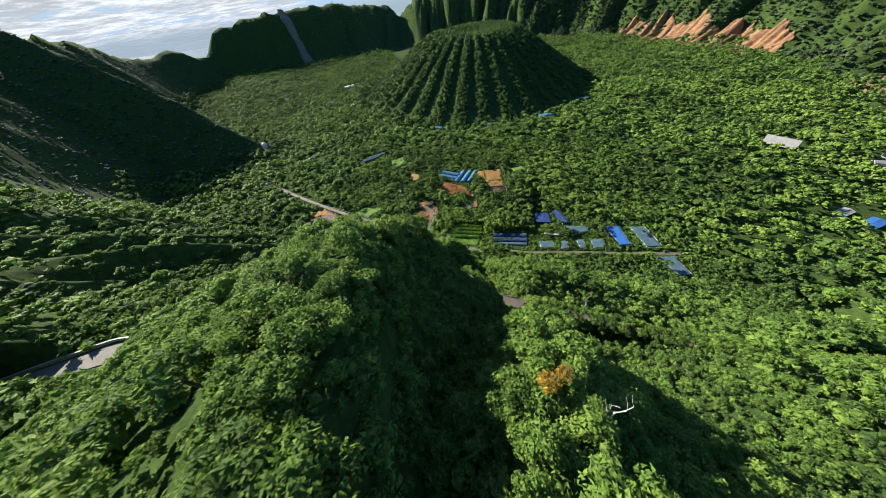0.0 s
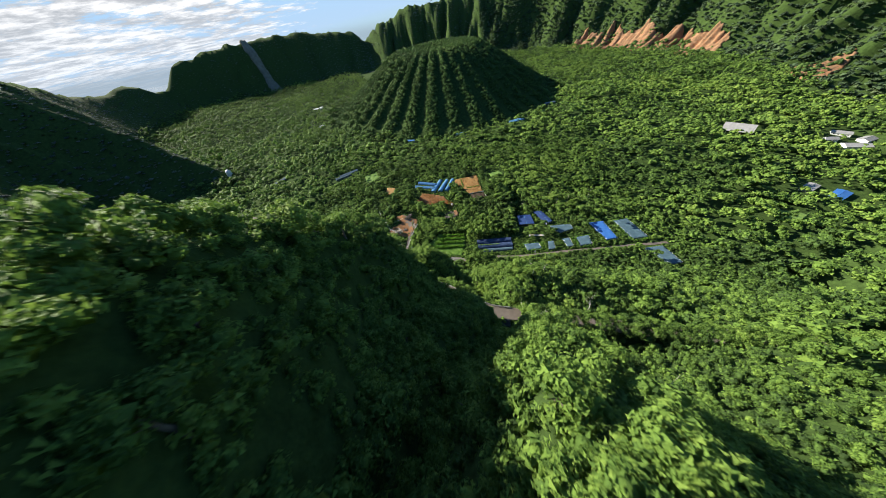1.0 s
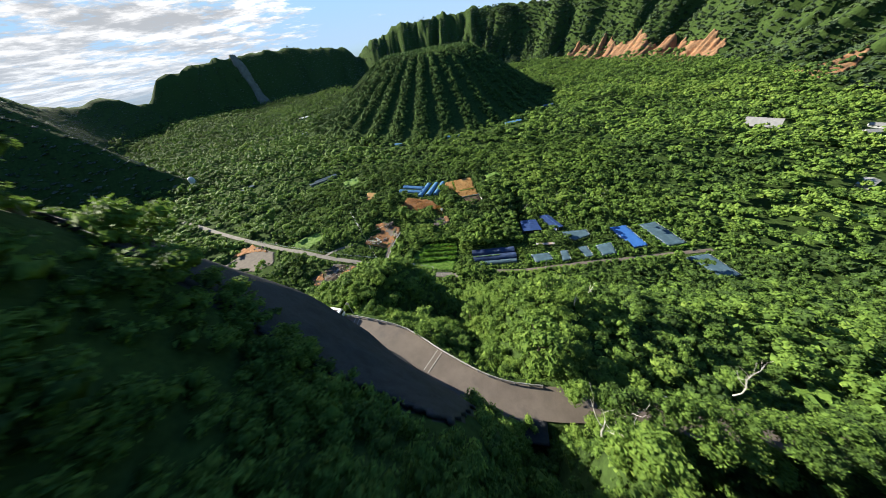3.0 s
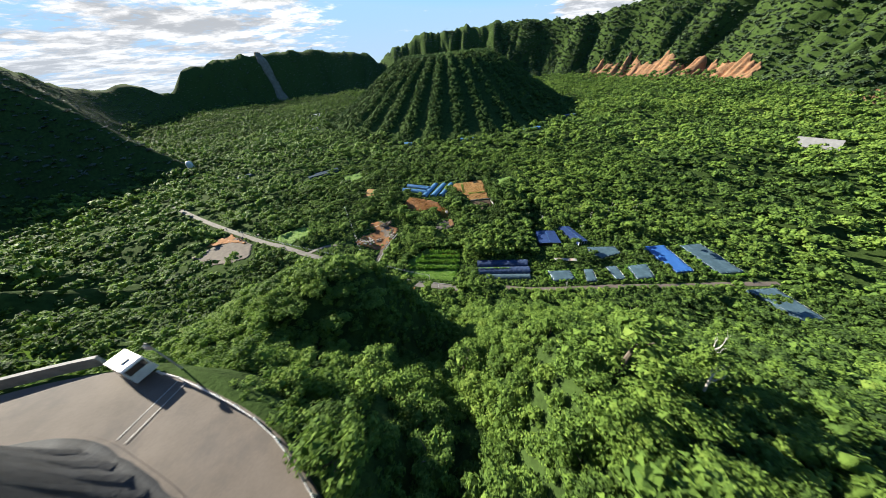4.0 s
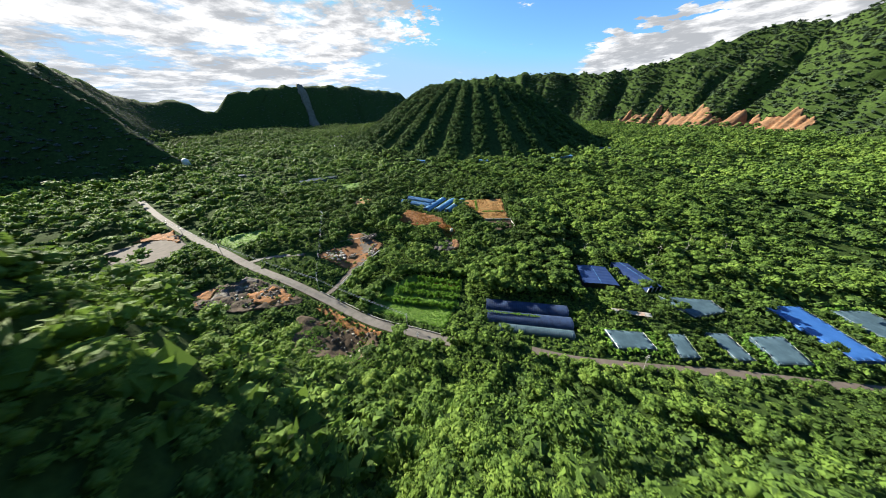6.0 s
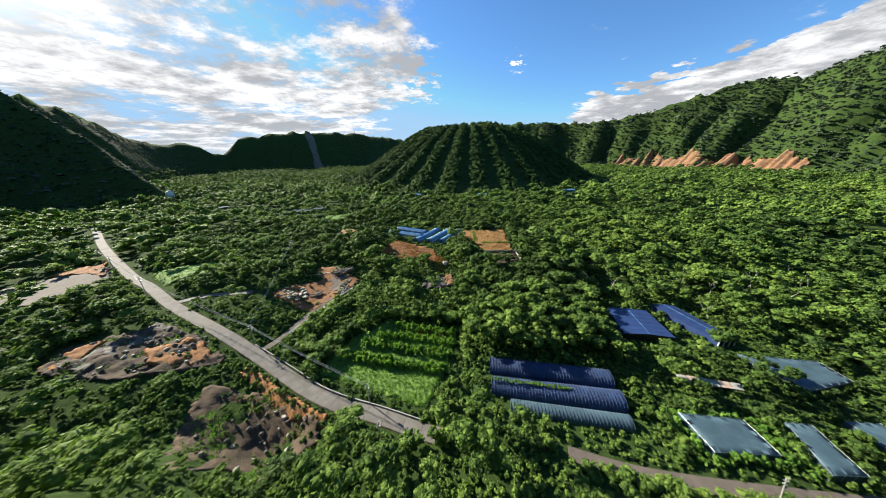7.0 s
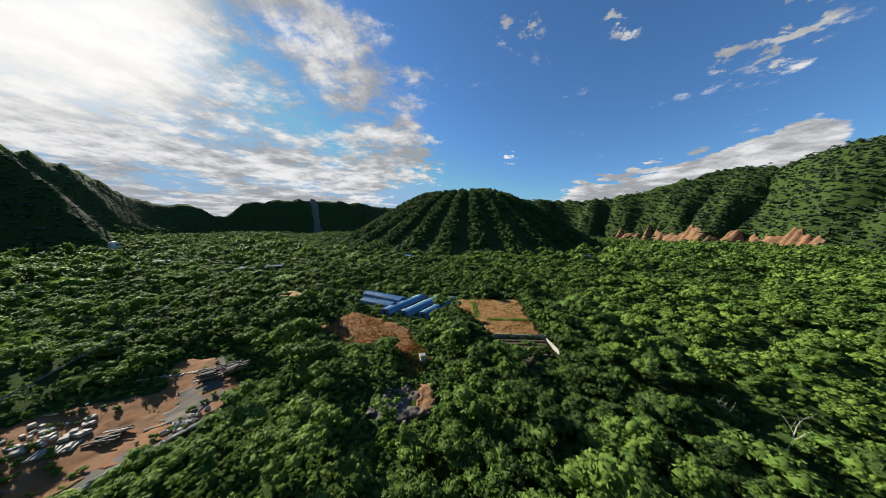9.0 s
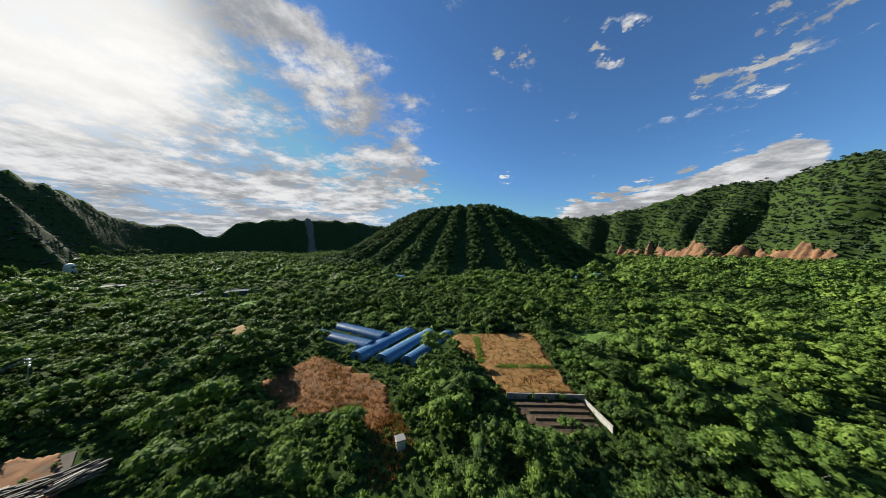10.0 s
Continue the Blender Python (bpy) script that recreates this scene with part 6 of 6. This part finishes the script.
for k, poly in enumerate((MEADOW, LEFT_GREEN, SMALL_GREEN)):
    tufts("grass", poly, 1.4, 0.9, BLADES, M_CROP, "mown bright meadow grass", 38 + k, 0.6, "grass")
tufts("shrubs", grown(SLIP, 3.0), 3.6, 1.0, SHRUB, M_LEAF, "scattered low shrubs on bare earth", 42, 1.0, "shrubs", skip=lambda a, b: fractal(a, b, 8, 2, 3) < 0.55)
tufts("shrubs", MOUND, 3.6, 1.1, SHRUB, M_LEAF, "scattered low shrubs on dumped earth", 43, 1.0, "shrubs", skip=lambda a, b: fractal(a, b, 8, 2, 4) < 0.55)
tufts("grass", MOUND, 1.3, 0.7, BLADES, M_CROP, "weeds growing over dumped earth", 60, 0.9, "grass", skip=lambda a, b: fractal(a, b, 7, 2, 4) < 0.5)
tufts("grass", SLIP, 1.3, 0.7, BLADES, M_CROP, "weeds on the bare bank", 61, 0.9, "grass", skip=lambda a, b: fractal(a, b, 7, 2, 5) < 0.58)
tufts("shrubs", YARD, 3.0, 1.0, SHRUB, M_LEAF, "weeds and bushes growing through the yard", 44, 1.0, "shrubs", skip=lambda a, b: fractal(a, b, 9, 2, 6) < 0.56)
tufts("dry_growth", grown(SLIP, -1.0), 1.6, 0.6, BLADES, M_DRY, "orange dry weeds along the bank", 45, 0.8, "dry grass", skip=lambda a, b: b < 213 - 0.33 * (a + 9))
for k, poly in enumerate((SCAR_A, SCAR_B)):
    tufts("shrubs", poly, 10.0, 5.5, LOW, M_LEAF_FAR, "green bushes returning on the eroded slope", 46 + k, 0.8, "shrubs", skip=lambda a, b: fractal(a, b, 60, 3, 12) < 0.53, lift=4.0)
# vines on the net of the tunnels and weeds between the net houses
tufts("vines", lane(HOOPS[1][0], (70, 230.4), 1.2, 0.0), 0.5, 0.45, LEAFY, M_CROP, "bright vines creeping over the tunnel net", 48, 0.9, "vines", lift=3.4)
for k, gap in enumerate(([(116, 209), (121, 209), (125, 224), (116.5, 224)], [(133, 209), (142, 209), (142, 224), (134.5, 224)], [(152.5, 208), (157, 208), (159, 224), (153.5, 224)], [(203.5, 205), (215, 205), (213, 240), (204.5, 240)], [(95, 210), (98, 210), (97.5, 226), (93, 226)], [(84.5, 224), (92, 222), (96, 236), (89, 238)])):
    tufts("shrubs", gap, 1.7, 1.2, SHRUB, M_CROP if k % 2 == 0 else M_LEAF, "leafy bushes between the net houses", 50 + k, 1.3, "shrubs")


def beside(poly, off, gap):
    """Points along the outline of a plot, some way outside it."""
    out = []
    wide = grown(poly, off)
    for (ax, ay), (bx, by) in zip(wide, wide[1:] + wide[:1]):
        n = max(2, int(math.dist((ax, ay), (bx, by)) / gap))
        out += [(ax + (bx - ax) * k / n, ay + (by - ay) * k / n) for k in range(n)]
    return np.array(out).T


for k, (_, _, poly) in enumerate(TARPS):
    px, py = beside(poly, 1.9, 1.5)
    px, py = px + rng.uniform(-0.5, 0.5, len(px)), py + rng.uniform(-0.5, 0.5, len(px))
    keep = np.all([road_far(px, py, q)[0] > q[0] + 0.8 for q in ROADS], 0)
    for other in [t[2] for t in TARPS]:
        keep &= ~inside(px, py, grown(other, 0.9))
    px, py = px[keep], py[keep]
    plant("shrubs", SHRUB, px, py, sink(px, py) + 0.1, rng.uniform(1.0, 1.7, len(px)), M_CROP if k % 3 == 0 else M_LEAF, "leafy shrubs crowding round a net house", 300 + k, 1.35, "shrubs")

# low bushes on the slope beside the road across it
px, py = scatter(45, 270, -10, 190, 3.1)
keep = np.all([road_far(px, py, q)[0] > q[0] + 1.6 for q in ROADS], 0) & ~inside(px, py, grown(TARPS[-1][2], 2.0))
px, py = px[keep], py[keep]
plant("undergrowth", BUSH, px, py, sink(px, py) - 0.2, rng.uniform(1.3, 2.3, len(px)), M_LEAF, "low bushes covering the slope below the road", 321, 0.9, "undergrowth")
TAIL = [(12, 334), (22, 336), (27, 326), (23, 316), (17, 318), (17, 328)]
tufts("dry_growth", TAIL, 0.9, 0.8, BLADES, M_DRY, "rust-brown dry weeds beside the box hut", 322, 0.9, "dry grass")
px, py = np.concatenate([scatter(-70, 205, 196, 300, 1.75), scatter(-70, 90, 300, 368, 2.0)], 1)
keep = np.all([road_far(px, py, q)[0] > q[0] + 0.7 for q in ROADS], 0)
for poly in BARE + [t[2] for t in TARPS] + SHEDS + [lane(a, b, w, 0.5) for a, b, w, _ in HOOPS]:
    keep &= ~inside(px, py, grown(poly, 0.6))
px, py = px[keep], py[keep]
plant("weeds", LEAFY, px, py, sink(px, py) - 0.1, rng.uniform(0.6, 1.2, len(px)), M_LEAF, "knee-high weeds covering the open ground", 320, 0.8, "weeds")
# bushes along the outer edge of the bend
px, py = np.array([((p - side * o).x, (p - side * o).y) for p, side in along([q for q in HAIRPIN[1] if -12 < q[0] < 30], 1.1) for o in (4.3, 5.6, 7.0)]).T
px, py = px + rng.uniform(-0.4, 0.4, len(px)), py + rng.uniform(-0.4, 0.4, len(px))
plant("shrubs", THICKET, px, py, sink(px, py) - 0.7, rng.uniform(0.9, 1.4, len(px)), M_LEAF, "dark bushes below the guard rail", 330, 0.9, "shrubs")


# ---- trees of their own ----
def trunk_geo(seed, high):
    r = random.Random(seed)
    g = Geo()
    p, rad = Vector((0, 0, -1.0)), 0.30
    for k in range(3):
        q = p + Vector((r.uniform(-0.3, 0.3), r.uniform(-0.3, 0.3), (high + 1.0) / 3))
        g.tube(p, q, rad, rad * 0.75, 7)
        p, rad = q, rad * 0.75
    for k in range(5):
        a = k * 1.26 + r.uniform(-0.4, 0.4)
        q = p + Vector((math.cos(a) * r.uniform(0.8, 1.6), math.sin(a) * r.uniform(0.8, 1.6), r.uniform(0.6, 1.4)))
        g.tube(p - Vector((0, 0, 0.3)), q, rad * 0.6, rad * 0.25, 5)
    return g


CROWN_MESH = [fast_mesh("crown", v * 3.0, f, M_LEAF, np.full(len(f), 0.3 + 0.12 * k)) for k, (v, f) in enumerate(HI)]
GREAT_MESH = [fast_mesh("crown", v * 3.0, f, M_LEAF, np.full(len(f), 0.62)) for v, f in GREAT]
YELLOW_MESH = fast_mesh("crown", HI[0][0] * 3.0, HI[0][1], M_YELLOW)
TRUNK_MESH = [trunk_geo(k, 2.6).mesh("trunk", M_BARK) for k in range(4)]
r = random.Random(5)


def tree(x, y, size, lift, label, crown_mesh, trunk_mesh, z=None):
    g = gz(x, y) if z is None else z
    t = thing("tree", pose(x, y, g, 0, 0, r.uniform(0, 360)), label, "tree", "trees on the slope")
    s = size / 3.0
    part("trunk", trunk_mesh, M_BARK, t, m=Matrix.Diagonal((s, s, max(lift, 0.8) / 2.2, 1)))
    part("crown", crown_mesh, M_LEAF, t, m=Matrix.Translation((0, 0, lift)) @ Matrix.Diagonal((s, s, s * r.uniform(0.8, 1.15), 1)))
    return t


for k, (px, py, size, lift) in enumerate(OWN_TREES):
    word = "small round broadleaf tree on the steep slope" if size < 2.3 else ("spreading broadleaf tree with a dense glossy crown" if size > 3.2 else "broadleaf tree with a full green crown")
    tree(px, py, size, lift, word, CROWN_MESH[k % 5], TRUNK_MESH[k % 4])
for px, py, size, lift, word in ((31, 80, 7.0, 7.5, "great spreading light green tree below the road"), (14.5, 90, 4.0, 5.0, "round light green tree outside the guard rail"), (22, 86, 5.0, 4.5, "broad bushy tree below the guard rail"), (20, 108, 4.6, 5.0, "round broadleaf tree on the lower spur"), (40, 97, 5.5, 6.0, "broad light green tree on the slope"), (4, 106, 4.2, 5.0, "dark broadleaf tree below the bend")):
    tree(px, py, size, lift, word, GREAT_MESH[int(px) % 2], TRUNK_MESH[1])
tree(8.6, 8.9, 1.15, 3.0, "small tree with yellow leaves on the rib", YELLOW_MESH, TRUNK_MESH[2])
tree(10.4, 9.8, 0.9, 2.8, "small tree with yellow leaves on the rib", YELLOW_MESH, TRUNK_MESH[0])


def dead_tree(x, y, high, seed, label, lift=0.0):
    rr = random.Random(seed)
    g = Geo()

    def limb(p, way, length, rad, depth):
        for k in range(3):
            way = (way + Vector((rr.uniform(-0.4, 0.4), rr.uniform(-0.4, 0.4), rr.uniform(-0.1, 0.3)))).normalized()
            q = p + way * length / 3
            g.tube(p, q, rad, rad * 0.8, 5)
            p, rad = q, rad * 0.8
            if depth:
                side = (way + Vector((rr.uniform(-1, 1), rr.uniform(-1, 1), rr.uniform(-0.1, 0.6)))).normalized()
                limb(p, side, length * 0.6, rad * 0.65, depth - 1)

    limb(Vector((0, 0, -0.5)), Vector((rr.uniform(-0.3, 0.3), rr.uniform(-0.3, 0.3), 1)), high, 0.14, 2)
    ob = part("dead_tree", g, M_DEAD, m=pose(x, y, gz(x, y) + lift, 0, 0, rr.uniform(0, 360)))
    return tagged(ob, label, "dead tree", "bare dead trees")


for k, (px, py, h, lf) in enumerate(((13.5, 6.2, 3.0, 1.0), (24.5, 17, 4.5, 2), (31, 62, 6, 3), (36, 64, 6, 3), (44, 52, 5, 3), (60, 66, 6, 4), (30, 46, 5, 3), (47, 93, 3, 3.5), (56, 100, 3, 4), (52, 108, 3, 4), (166, 290, 8, 3), (178, 286, 8, 3), (190, 292, 8, 3), (204, 288, 8, 3), (216, 300, 8, 3), (158, 296, 8, 3), (150, 272, 7, 2), (98, 312, 6, 4), (104, 300, 6, 4), (118, 296, 6, 4))):
    dead_tree(px, py, h, 300 + k, "bleached bare dead tree standing above the canopy", lf)
